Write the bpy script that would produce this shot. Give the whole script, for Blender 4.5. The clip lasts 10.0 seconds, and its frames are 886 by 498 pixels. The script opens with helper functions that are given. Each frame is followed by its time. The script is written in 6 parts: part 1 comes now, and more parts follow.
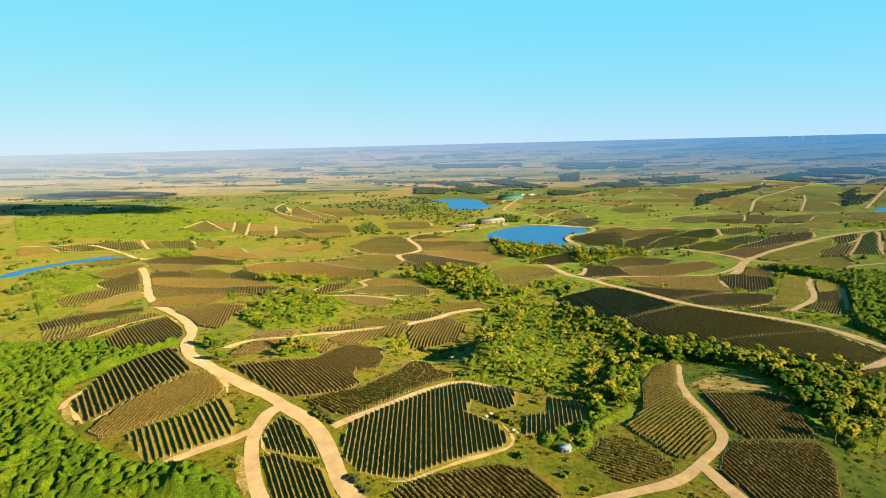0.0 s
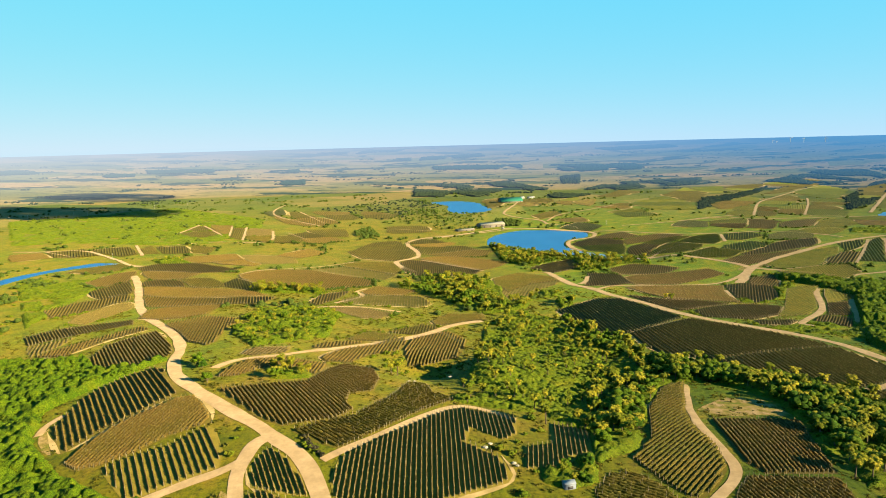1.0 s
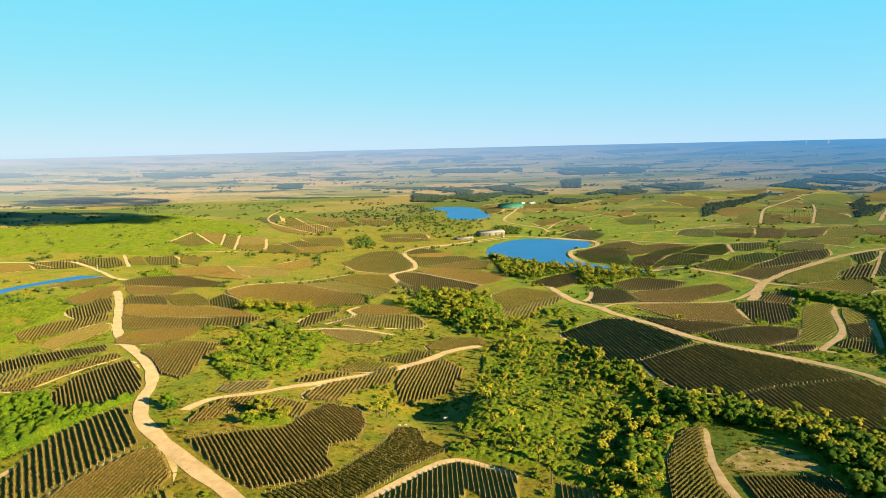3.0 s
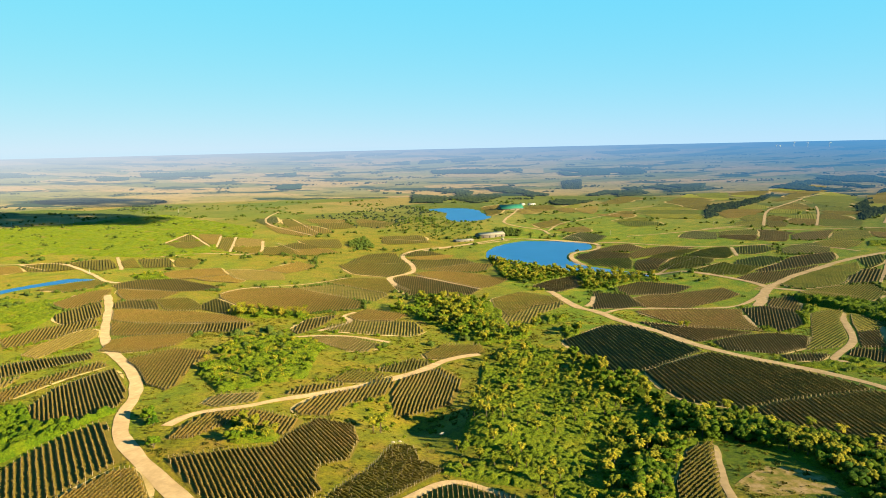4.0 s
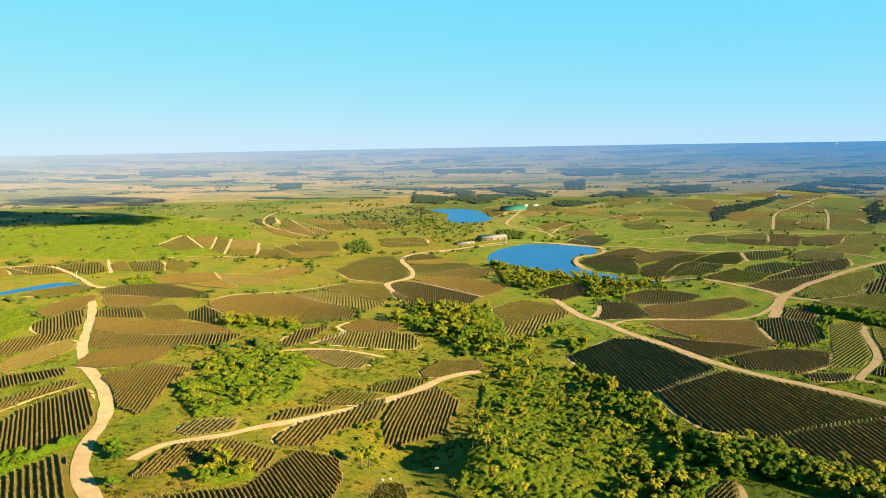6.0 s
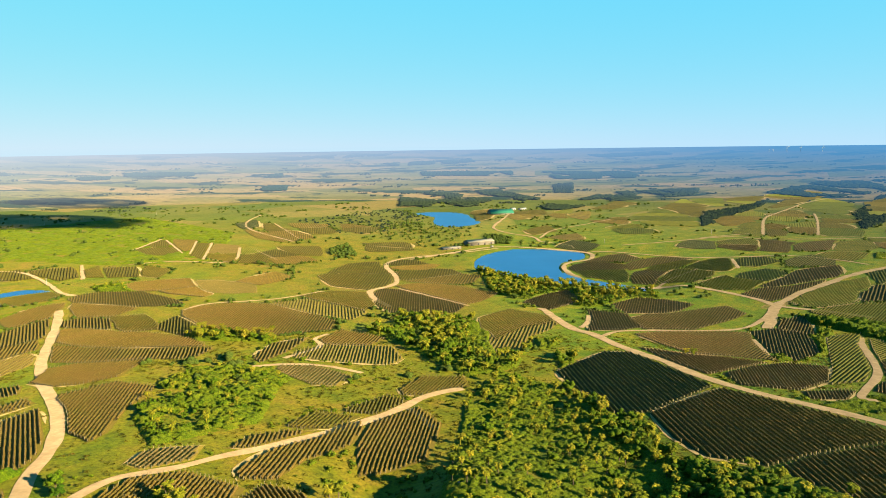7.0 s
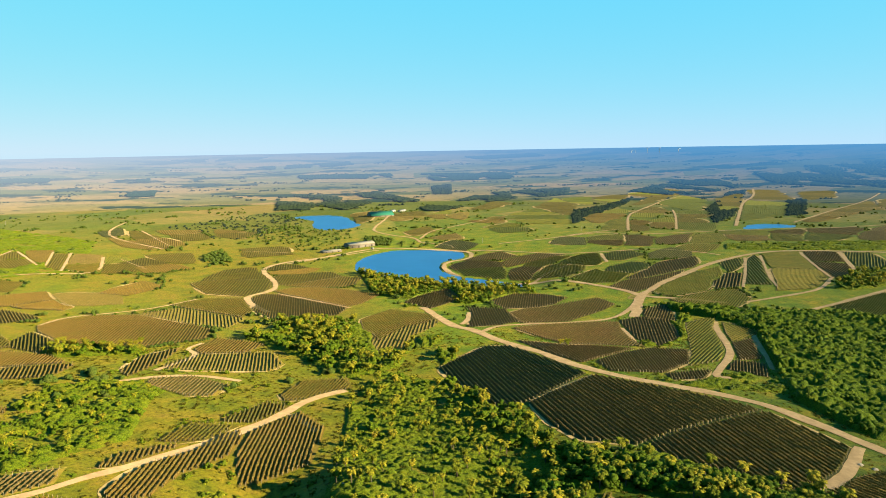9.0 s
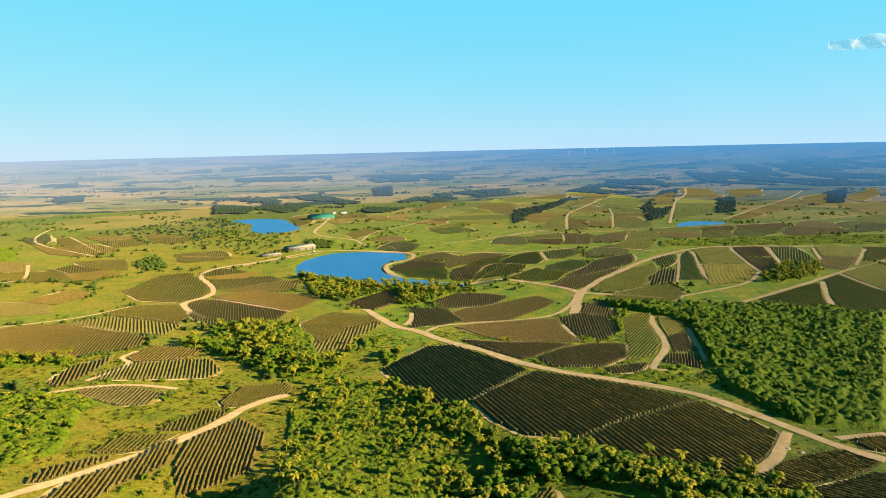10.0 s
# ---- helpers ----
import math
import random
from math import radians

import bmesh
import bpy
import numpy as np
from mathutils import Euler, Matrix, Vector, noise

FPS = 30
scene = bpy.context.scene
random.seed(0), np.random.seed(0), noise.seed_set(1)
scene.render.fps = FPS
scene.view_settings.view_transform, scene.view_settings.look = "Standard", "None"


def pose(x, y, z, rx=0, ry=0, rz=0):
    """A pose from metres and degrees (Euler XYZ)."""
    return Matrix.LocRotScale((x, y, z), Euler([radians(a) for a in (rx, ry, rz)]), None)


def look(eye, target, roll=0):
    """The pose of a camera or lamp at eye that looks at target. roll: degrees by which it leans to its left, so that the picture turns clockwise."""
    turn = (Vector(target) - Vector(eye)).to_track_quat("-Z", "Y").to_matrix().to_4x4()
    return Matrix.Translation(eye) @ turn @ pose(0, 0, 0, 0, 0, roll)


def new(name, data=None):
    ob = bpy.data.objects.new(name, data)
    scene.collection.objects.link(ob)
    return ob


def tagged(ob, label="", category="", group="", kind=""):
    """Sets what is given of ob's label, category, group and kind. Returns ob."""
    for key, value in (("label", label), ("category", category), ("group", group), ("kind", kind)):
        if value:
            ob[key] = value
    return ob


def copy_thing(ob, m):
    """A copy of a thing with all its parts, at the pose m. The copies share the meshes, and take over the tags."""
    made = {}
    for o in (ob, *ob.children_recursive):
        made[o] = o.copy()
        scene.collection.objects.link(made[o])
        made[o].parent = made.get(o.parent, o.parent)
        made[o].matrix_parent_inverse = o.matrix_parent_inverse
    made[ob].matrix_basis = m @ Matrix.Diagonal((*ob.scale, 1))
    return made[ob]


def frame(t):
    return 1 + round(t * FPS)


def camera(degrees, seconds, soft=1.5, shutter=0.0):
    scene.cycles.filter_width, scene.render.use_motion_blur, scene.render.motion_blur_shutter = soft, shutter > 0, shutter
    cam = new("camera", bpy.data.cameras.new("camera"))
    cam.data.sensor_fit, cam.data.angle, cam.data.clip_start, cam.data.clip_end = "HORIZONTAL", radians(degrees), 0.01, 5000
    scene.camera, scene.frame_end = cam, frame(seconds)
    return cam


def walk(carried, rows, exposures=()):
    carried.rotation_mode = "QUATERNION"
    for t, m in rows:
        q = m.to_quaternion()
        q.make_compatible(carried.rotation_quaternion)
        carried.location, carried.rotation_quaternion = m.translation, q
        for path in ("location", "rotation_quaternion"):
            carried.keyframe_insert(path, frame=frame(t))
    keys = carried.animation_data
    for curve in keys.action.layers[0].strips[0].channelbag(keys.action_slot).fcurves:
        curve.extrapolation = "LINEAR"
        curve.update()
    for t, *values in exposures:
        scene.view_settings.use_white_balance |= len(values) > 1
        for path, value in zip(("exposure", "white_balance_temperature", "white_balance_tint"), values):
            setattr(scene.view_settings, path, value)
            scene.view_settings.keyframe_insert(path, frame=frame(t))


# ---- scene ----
cam = camera(64.45, 10.0, soft=0.3)
PATH = [
    (0, 0.00, 0.00, 144.00, -0.003, -8.585, -1.052),
    (0.5, 0.79, 8.88, 147.07, -0.002, -8.577, -1.065),
    (1, 1.62, 18.23, 150.03, 0.004, -8.563, -1.064),
    (1.5, 2.37, 28.24, 153.26, -0.024, -8.546, -1.104),
    (2, 3.19, 37.93, 156.48, -0.028, -8.538, -1.101),
    (2.5, 3.90, 47.86, 158.29, -0.020, -8.500, -1.038),
    (4, 6.35, 76.59, 159.37, -0.030, -8.417, -0.897),
    (4.5, 7.24, 86.22, 160.09, 0.005, -8.462, -0.858),
    (5, 8.30, 95.86, 160.92, 0.057, -8.514, -0.766),
    (6.5, 11.13, 125.21, 163.00, 0.131, -8.527, -0.553),
    (7, 14.06, 139.13, 163.72, -0.805, -8.383, -0.385),
    (7.5, 14.39, 139.16, 163.53, -3.159, -8.418, -0.384),
    (8, 14.75, 139.21, 163.13, -5.658, -8.399, -0.448),
    (8.5, 15.15, 138.73, 162.24, -8.112, -8.302, -0.510),
    (9, 15.53, 138.68, 161.29, -10.539, -8.225, -0.636),
    (9.5, 15.78, 138.58, 160.64, -12.966, -8.183, -0.757),
    (10, 16.04, 138.40, 160.10, -15.302, -8.142, -0.937),
]
walk(cam, [(t, pose(x, y, z, 0, 0, yaw) @ pose(0, 0, 0, 90 + pitch, 0, 0) @ pose(0, 0, 0, 0, 0, roll)) for t, x, y, z, yaw, pitch, roll in PATH])

# ---------- light ----------
SUN_AZ, SUN_EL = 126.0, 19.0  # degrees, clockwise from +y; above the horizon
world = bpy.data.worlds.new("sky")
scene.world = world
world.use_nodes = True
wt = world.node_tree
sky = wt.nodes.new("ShaderNodeTexSky")
sky.sky_type, sky.sun_disc = "NISHITA", False
sky.sun_elevation, sky.sun_rotation = radians(SUN_EL), radians(SUN_AZ)
sky.air_density, sky.dust_density, sky.ozone_density = 0.75, 0.0, 2.5
tint = wt.nodes.new("ShaderNodeMix")
tint.data_type, tint.blend_type = "RGBA", "MULTIPLY"
tint.inputs[0].default_value, tint.inputs[7].default_value = 1.0, (0.37, 0.43, 0.68, 1)
wt.links.new(sky.outputs[0], tint.inputs[6])
hue = wt.nodes.new("ShaderNodeHueSaturation")
hue.inputs["Hue"].default_value, hue.inputs["Saturation"].default_value = 0.468, 1.15
wt.links.new(tint.outputs[2], hue.inputs["Color"])
# humid air: the zenith and the horizon differ little, least of all in green and blue
split, merge = wt.nodes.new("ShaderNodeSeparateColor"), wt.nodes.new("ShaderNodeCombineColor")
wt.links.new(hue.outputs[0], split.inputs[0])
for k, (power, gain) in enumerate(((0.44, 0.98), (0.13, 1.84), (-0.04, 2.76))):
    up, by = wt.nodes.new("ShaderNodeMath"), wt.nodes.new("ShaderNodeMath")
    up.operation, by.operation = "POWER", "MULTIPLY"
    up.inputs[1].default_value, by.inputs[1].default_value = power, gain
    wt.links.new(split.outputs[k], up.inputs[0])
    wt.links.new(up.outputs[0], by.inputs[0])
    wt.links.new(by.outputs[0], merge.inputs[k])
wt.links.new(merge.outputs[0], wt.nodes["Background"].inputs[0])
wt.nodes["Background"].inputs[1].default_value = 0.05
sun = new("sun", bpy.data.lights.new("sun", "SUN"))
sun.data.energy, sun.data.angle, sun.data.color = 4.9, radians(0.6), (1.0, 0.805, 0.46)
sx, sy = math.sin(radians(SUN_AZ)) * math.cos(radians(SUN_EL)), math.cos(radians(SUN_AZ)) * math.cos(radians(SUN_EL))
sun.matrix_world = look((sx * 900, sy * 900, math.sin(radians(SUN_EL)) * 900), (0, 0, 0))
scene.view_settings.exposure = 2.9


# ---------- materials ----------
def material(name, rough=0.85, spec=0.2):
    m = bpy.data.materials.new(name)
    m.use_nodes = True
    b = m.node_tree.nodes["Principled BSDF"]
    b.inputs["Roughness"].default_value = rough
    b.inputs["Specular IOR Level"].default_value = spec
    b.inputs["Diffuse Roughness"].default_value = 0.75 if rough > 0.75 else 0.3
    return m, m.node_tree, b


LEVEL = 0.365  # how strongly all surfaces send light back, set against the sun and the exposure


def finish(nt, b, col, level=LEVEL):
    col = blend(nt, 1.0, col, (level, level, level), "MULTIPLY")
    nt.links.new(col, b.inputs["Base Color"])
    return col


def noise_at(nt, scale, detail=4.0, rough=0.6, vector=None):
    n = nt.nodes.new("ShaderNodeTexNoise")
    n.inputs["Scale"].default_value, n.inputs["Detail"].default_value, n.inputs["Roughness"].default_value = scale, detail, rough
    nt.links.new(vector or place_of(nt), n.inputs["Vector"])
    return n.outputs["Fac"]


def place_of(nt):
    g = nt.nodes.get("Geometry") or nt.nodes.new("ShaderNodeNewGeometry")
    return g.outputs["Position"]


def ramp(nt, fac, *stops):
    r = nt.nodes.new("ShaderNodeValToRGB")
    e = r.color_ramp.elements
    while len(e) < len(stops):
        e.new(0.5)
    for el, (p, c) in zip(e, stops):
        el.position, el.color = p, (*c, 1) if len(c) == 3 else c
    nt.links.new(fac, r.inputs[0])
    return r.outputs[0]


def blend(nt, fac, a, b, mode="MIX"):
    n = nt.nodes.new("ShaderNodeMix")
    n.data_type, n.blend_type = "RGBA", mode
    for s, v in ((n.inputs[0], fac), (n.inputs[6], a), (n.inputs[7], b)):
        if isinstance(v, (int, float)):
            s.default_value = v
        elif isinstance(v, tuple):
            s.default_value = (*v, 1)
        else:
            nt.links.new(v, s)
    return n.outputs[2]


def relief(nt, b, height, strength, distance):
    n = nt.nodes.new("ShaderNodeBump")
    n.inputs["Strength"].default_value, n.inputs["Distance"].default_value = strength, distance
    nt.links.new(height, n.inputs["Height"])
    nt.links.new(n.outputs[0], b.inputs["Normal"])


def island_random(nt):
    g = nt.nodes.get("Geometry") or nt.nodes.new("ShaderNodeNewGeometry")
    return g.outputs["Random Per Island"]


def object_random(nt):
    return nt.nodes.new("ShaderNodeObjectInfo").outputs["Random"]


def grass_material():
    m, nt, b = material("meadow_grass", 0.9, 0.1)
    broad, mid, fine = noise_at(nt, 0.006, 5), noise_at(nt, 0.045, 6, 0.68), noise_at(nt, 0.45, 5, 0.75)
    a = ramp(nt, mid, (0.3, (0.11, 0.14, 0.004)), (0.45, (0.21, 0.205, 0.006)), (0.57, (0.28, 0.22, 0.016)), (0.70, (0.31, 0.195, 0.055)))
    c = ramp(nt, mid, (0.3, (0.095, 0.155, 0.003)), (0.52, (0.185, 0.225, 0.004)), (0.72, (0.26, 0.215, 0.016)))
    col = blend(nt, ramp(nt, broad, (0.48, (0, 0, 0)), (0.64, (1, 1, 1))), a, c)
    # grass towards the east, greener than the dry west and darker at its near end
    sx_ = nt.nodes.new("ShaderNodeSeparateXYZ")
    nt.links.new(place_of(nt), sx_.inputs[0])
    east = nt.nodes.new("ShaderNodeMapRange")
    east.inputs[1].default_value, east.inputs[2].default_value = 50, 140
    nt.links.new(sx_.outputs[0], east.inputs[0])
    east_grass = ramp(nt, mid, (0.32, (0.045, 0.11, 0.003)), (0.52, (0.115, 0.18, 0.004)), (0.66, (0.25, 0.22, 0.014)))
    amount = nt.nodes.new("ShaderNodeMath")
    amount.operation = "MULTIPLY"
    amount.inputs[1].default_value = 0.9
    nt.links.new(east.outputs[0], amount.inputs[0])
    near = nt.nodes.new("ShaderNodeMapRange")
    near.inputs[1].default_value, near.inputs[2].default_value = 470, 640
    nt.links.new(sx_.outputs[1], near.inputs[0])
    far_east_grass = ramp(nt, mid, (0.32, (0.09, 0.21, 0.003)), (0.5, (0.20, 0.27, 0.005)), (0.64, (0.38, 0.32, 0.02)))
    east_grass = blend(nt, near.outputs[0], east_grass, far_east_grass)
    col = blend(nt, amount.outputs[0], col, east_grass)
    col = blend(nt, 0.8, col, ramp(nt, fine, (0.34, (0.2, 0.26, 0.2)), (0.5, (1, 1, 1)), (0.66, (1.55, 1.4, 1.15))), "MULTIPLY")
    # the grass in the south, darker than the rest
    south = nt.nodes.new("ShaderNodeMapRange")
    south.inputs[1].default_value, south.inputs[2].default_value, south.inputs[4].default_value = 420, 300, 0.3
    nt.links.new(sx_.outputs[1], south.inputs[0])
    col = blend(nt, south.outputs[0], col, blend(nt, 1.0, col, (0.56, 0.55, 0.6), "MULTIPLY"))
    # open pasture of the plain beyond the hills: patches of dry and green land
    v = nt.nodes.new("ShaderNodeTexVoronoi")
    v.inputs["Scale"].default_value = 0.0042
    v.inputs["Randomness"].default_value = 0.8
    nt.links.new(place_of(nt), v.inputs["Vector"])
    sep = nt.nodes.new("ShaderNodeSeparateColor")
    nt.links.new(v.outputs["Color"], sep.inputs[0])
    plain = ramp(nt, sep.outputs[0], (0.1, (0.09, 0.13, 0.03)), (0.35, (0.17, 0.19, 0.045)), (0.55, (0.29, 0.22, 0.09)), (0.75, (0.36, 0.26, 0.13)), (0.95, (0.13, 0.17, 0.04)))
    plain = blend(nt, 0.5, plain, ramp(nt, mid, (0.35, (0.5, 0.6, 0.5)), (0.6, (1.1, 1.05, 1.0))), "MULTIPLY")
    ln = nt.nodes.new("ShaderNodeVectorMath")
    ln.operation = "LENGTH"
    nt.links.new(place_of(nt), ln.inputs[0])
    mr = nt.nodes.new("ShaderNodeMapRange")
    mr.inputs[1].default_value, mr.inputs[2].default_value = 1450, 2300
    nt.links.new(ln.outputs["Value"], mr.inputs[0])
    col = blend(nt, mr.outputs[0], col, plain)
    col = blend(nt, 1.0, col, (0.93, 0.97, 0.7), "MULTIPLY")
    finish(nt, b, col, 0.25)
    relief(nt, b, fine, 0.8, 0.6)
    return m


def paint_haze(nt, b, col):
    """Haze painted on the land beyond the hills: base colour fades and emission glows, whiter in the west and bluer in
    the east.
    """
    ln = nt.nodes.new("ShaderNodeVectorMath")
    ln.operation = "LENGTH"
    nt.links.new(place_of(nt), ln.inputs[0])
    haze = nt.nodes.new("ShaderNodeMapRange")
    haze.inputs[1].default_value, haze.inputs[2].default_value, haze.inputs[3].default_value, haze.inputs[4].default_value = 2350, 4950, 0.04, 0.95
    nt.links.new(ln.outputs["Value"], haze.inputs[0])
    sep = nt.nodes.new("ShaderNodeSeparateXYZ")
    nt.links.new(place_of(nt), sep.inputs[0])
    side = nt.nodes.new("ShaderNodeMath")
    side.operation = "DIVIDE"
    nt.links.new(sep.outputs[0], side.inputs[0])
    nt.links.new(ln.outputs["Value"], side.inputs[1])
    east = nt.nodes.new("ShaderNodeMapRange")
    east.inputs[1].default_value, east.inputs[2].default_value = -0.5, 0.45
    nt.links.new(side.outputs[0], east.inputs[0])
    # emission stands in for light scattered by the air
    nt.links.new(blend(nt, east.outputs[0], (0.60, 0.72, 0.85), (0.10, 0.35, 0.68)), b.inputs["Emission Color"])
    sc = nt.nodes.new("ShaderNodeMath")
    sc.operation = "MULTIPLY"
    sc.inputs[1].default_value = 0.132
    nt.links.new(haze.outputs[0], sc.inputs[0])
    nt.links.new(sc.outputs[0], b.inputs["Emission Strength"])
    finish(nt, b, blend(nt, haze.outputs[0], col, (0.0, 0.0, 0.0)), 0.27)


def plain_material():
    """The plain at the foot of the sky, with its haze painted on."""
    m, nt, b = material("distant_plain", 1.0, 0.0)
    s = nt.nodes.new("ShaderNodeMapping")
    s.inputs["Scale"].default_value = (0.0018, 0.0036, 0.0)
    nt.links.new(place_of(nt), s.inputs[0])
    v = nt.nodes.new("ShaderNodeTexVoronoi")
    v.inputs["Scale"].default_value, v.inputs["Randomness"].default_value = 1.7, 1.0
    nt.links.new(s.outputs[0], v.inputs["Vector"])
    sep = nt.nodes.new("ShaderNodeSeparateColor")
    nt.links.new(v.outputs["Color"], sep.inputs[0])
    mottle, fine = noise_at(nt, 1.5, 6, 0.66, s.outputs[0]), noise_at(nt, 9.0, 4, 0.7, s.outputs[0])
    col = ramp(nt, sep.outputs[0], (0.1, (0.16, 0.17, 0.05)), (0.3, (0.30, 0.24, 0.09)), (0.5, (0.38, 0.27, 0.12)), (0.7, (0.19, 0.20, 0.06)), (0.9, (0.34, 0.26, 0.11)))
    col = blend(nt, 0.7, col, ramp(nt, fine, (0.34, (0.55, 0.6, 0.6)), (0.5, (1, 1, 1)), (0.68, (1.15, 1.08, 1.0))), "MULTIPLY")
    col = blend(nt, ramp(nt, mottle, (0.545, (0, 0, 0)), (0.565, (1, 1, 1))), col, (0.035, 0.062, 0.03))
    col = blend(nt, ramp(nt, fine, (0.60, (0, 0, 0)), (0.64, (1, 1, 1))), col, (0.05, 0.075, 0.03))
    paint_haze(nt, b, col)
    return m


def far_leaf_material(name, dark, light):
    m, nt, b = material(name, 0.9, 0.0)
    # leaf colour under the same painted haze as the plain
    paint_haze(nt, b, ramp(nt, noise_at(nt, 0.05, 4, 0.7), (0.35, dark), (0.65, light)))
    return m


def mottled_earth(name):
    m, nt, b = material(name, 0.95, 0.1)
    mid, fine = noise_at(nt, 0.16, 6, 0.7), noise_at(nt, 0.8, 4, 0.7)
    col = ramp(nt, mid, (0.36, (0.10, 0.13, 0.008)), (0.48, (0.22, 0.17, 0.04)), (0.6, (0.34, 0.24, 0.13)), (0.75, (0.42, 0.31, 0.2)))
    col = blend(nt, 0.6, col, ramp(nt, fine, (0.3, (0.5, 0.5, 0.45)), (0.6, (1.15, 1.1, 1.05))), "MULTIPLY")
    col = finish(nt, b, col)
    relief(nt, b, fine, 0.4, 0.3)
    return m


def earth_material(name, dark, light, fine_scale=1.2, bump=0.3):
    m, nt, b = material(name, 0.95, 0.1)
    mid, fine = noise_at(nt, 0.12, 5), noise_at(nt, fine_scale, 5, 0.7)
    col = blend(nt, 0.45, ramp(nt, mid, (0.32, dark), (0.68, light)), ramp(nt, fine, (0.3, (0.6, 0.58, 0.55)), (0.65, (1.15, 1.12, 1.08))), "MULTIPLY")
    col = finish(nt, b, col)
    relief(nt, b, fine, bump, 0.25)
    return m


def vine_material(name, leaf, dry, bright, speckle=1.0):
    m, nt, b = material(name, 0.8, 0.15)
    patch, grain = noise_at(nt, 0.055, 4), noise_at(nt, speckle, 3, 0.75)
    col = ramp(nt, patch, (0.36, leaf), (0.6, dry))
    col = blend(nt, ramp(nt, grain, (0.55, (0, 0, 0)), (0.68, (1, 1, 1))), col, bright)
    col = blend(nt, 0.6, col, ramp(nt, grain, (0.25, (0.35, 0.35, 0.3)), (0.6, (1.1, 1.1, 1.1))), "MULTIPLY")
    col = finish(nt, b, col)
    relief(nt, b, noise_at(nt, 1.6, 4, 0.8), 0.5, 0.5)
    see_through(nt, b, col, 0.45)
    return m


def cane_material():
    """Dry shoots over the wires of a row, thin enough for the sun to shine through."""
    m, nt, b = material("dry_vine_shoots", 0.8, 0.1)
    col = ramp(nt, noise_at(nt, 0.9, 3, 0.7), (0.35, (0.14, 0.115, 0.035)), (0.65, (0.30, 0.245, 0.10)))
    col = finish(nt, b, col)
    see_through(nt, b, col, 0.5)
    return m


def see_through(nt, b, col, share):
    t = nt.nodes.new("ShaderNodeBsdfTranslucent")
    nt.links.new(col, t.inputs["Color"])
    mix = nt.nodes.new("ShaderNodeMixShader")
    mix.inputs[0].default_value = share
    nt.links.new(b.outputs[0], mix.inputs[1])
    nt.links.new(t.outputs[0], mix.inputs[2])
    nt.links.new(mix.outputs[0], nt.nodes["Material Output"].inputs["Surface"])


def leaf_material(name, dark, mid, light, per_object=True):
    m, nt, b = material(name, 0.8, 0.08)
    rnd = object_random(nt) if per_object else noise_at(nt, 0.11, 4, 0.75)
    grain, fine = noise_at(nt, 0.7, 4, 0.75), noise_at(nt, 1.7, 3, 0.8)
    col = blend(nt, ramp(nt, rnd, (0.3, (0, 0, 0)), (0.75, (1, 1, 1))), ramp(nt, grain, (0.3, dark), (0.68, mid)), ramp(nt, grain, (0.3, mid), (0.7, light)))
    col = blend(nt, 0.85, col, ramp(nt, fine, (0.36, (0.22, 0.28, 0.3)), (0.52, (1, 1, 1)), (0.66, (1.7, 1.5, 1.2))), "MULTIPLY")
    if not per_object:
        dry = noise_at(nt, 0.055, 5, 0.7)
        col = blend(nt, ramp(nt, dry, (0.52, (0, 0, 0)), (0.66, (0.4, 0.4, 0.4))), col, ramp(nt, grain, (0.35, tuple(c * k for c, k in zip(mid, (1.1, 0.72, 1.5)))), (0.65, tuple(c * k for c, k in zip(light, (1.0, 0.8, 1.5))))))
    col = finish(nt, b, col)
    relief(nt, b, fine, 0.9, 0.55)
    see_through(nt, b, col, 0.25)
    return m


GRASS, PLAIN = grass_material(), plain_material()
GRAVEL = earth_material("pale_gravel", (0.33, 0.235, 0.13), (0.46, 0.335, 0.20), 0.35, 0.3)
TRACK = earth_material("worn_headland", (0.31, 0.23, 0.085), (0.50, 0.37, 0.19), 0.5, 0.2)
SOIL = {
    "brown": earth_material("vineyard_soil", (0.126, 0.104, 0.0126), (0.169, 0.126, 0.0211)),
    "dark": earth_material("vineyard_soil_bare", (0.183, 0.154, 0.0183), (0.27, 0.202, 0.0319)),
    "deep": earth_material("vineyard_soil_grown", (0.0272, 0.0374, 0.0068), (0.0476, 0.0544, 0.0109)),
    "olive": earth_material("vineyard_sward", (0.0925, 0.083, 0.00741), (0.125, 0.0993, 0.012)),
    "umber": earth_material("vineyard_soil_umber", (0.078, 0.0688, 0.0129), (0.119, 0.0918, 0.0203)),
    "moss": earth_material("vineyard_sward_moss", (0.0789, 0.0986, 0.00986), (0.128, 0.128, 0.0158)),
    "green": earth_material("vineyard_sward_green", (0.0816, 0.114, 0.00979), (0.141, 0.152, 0.0163)),
    "yellow": earth_material("vineyard_sward_yellow", (0.156, 0.18, 0.0144), (0.227, 0.222, 0.024)),
}
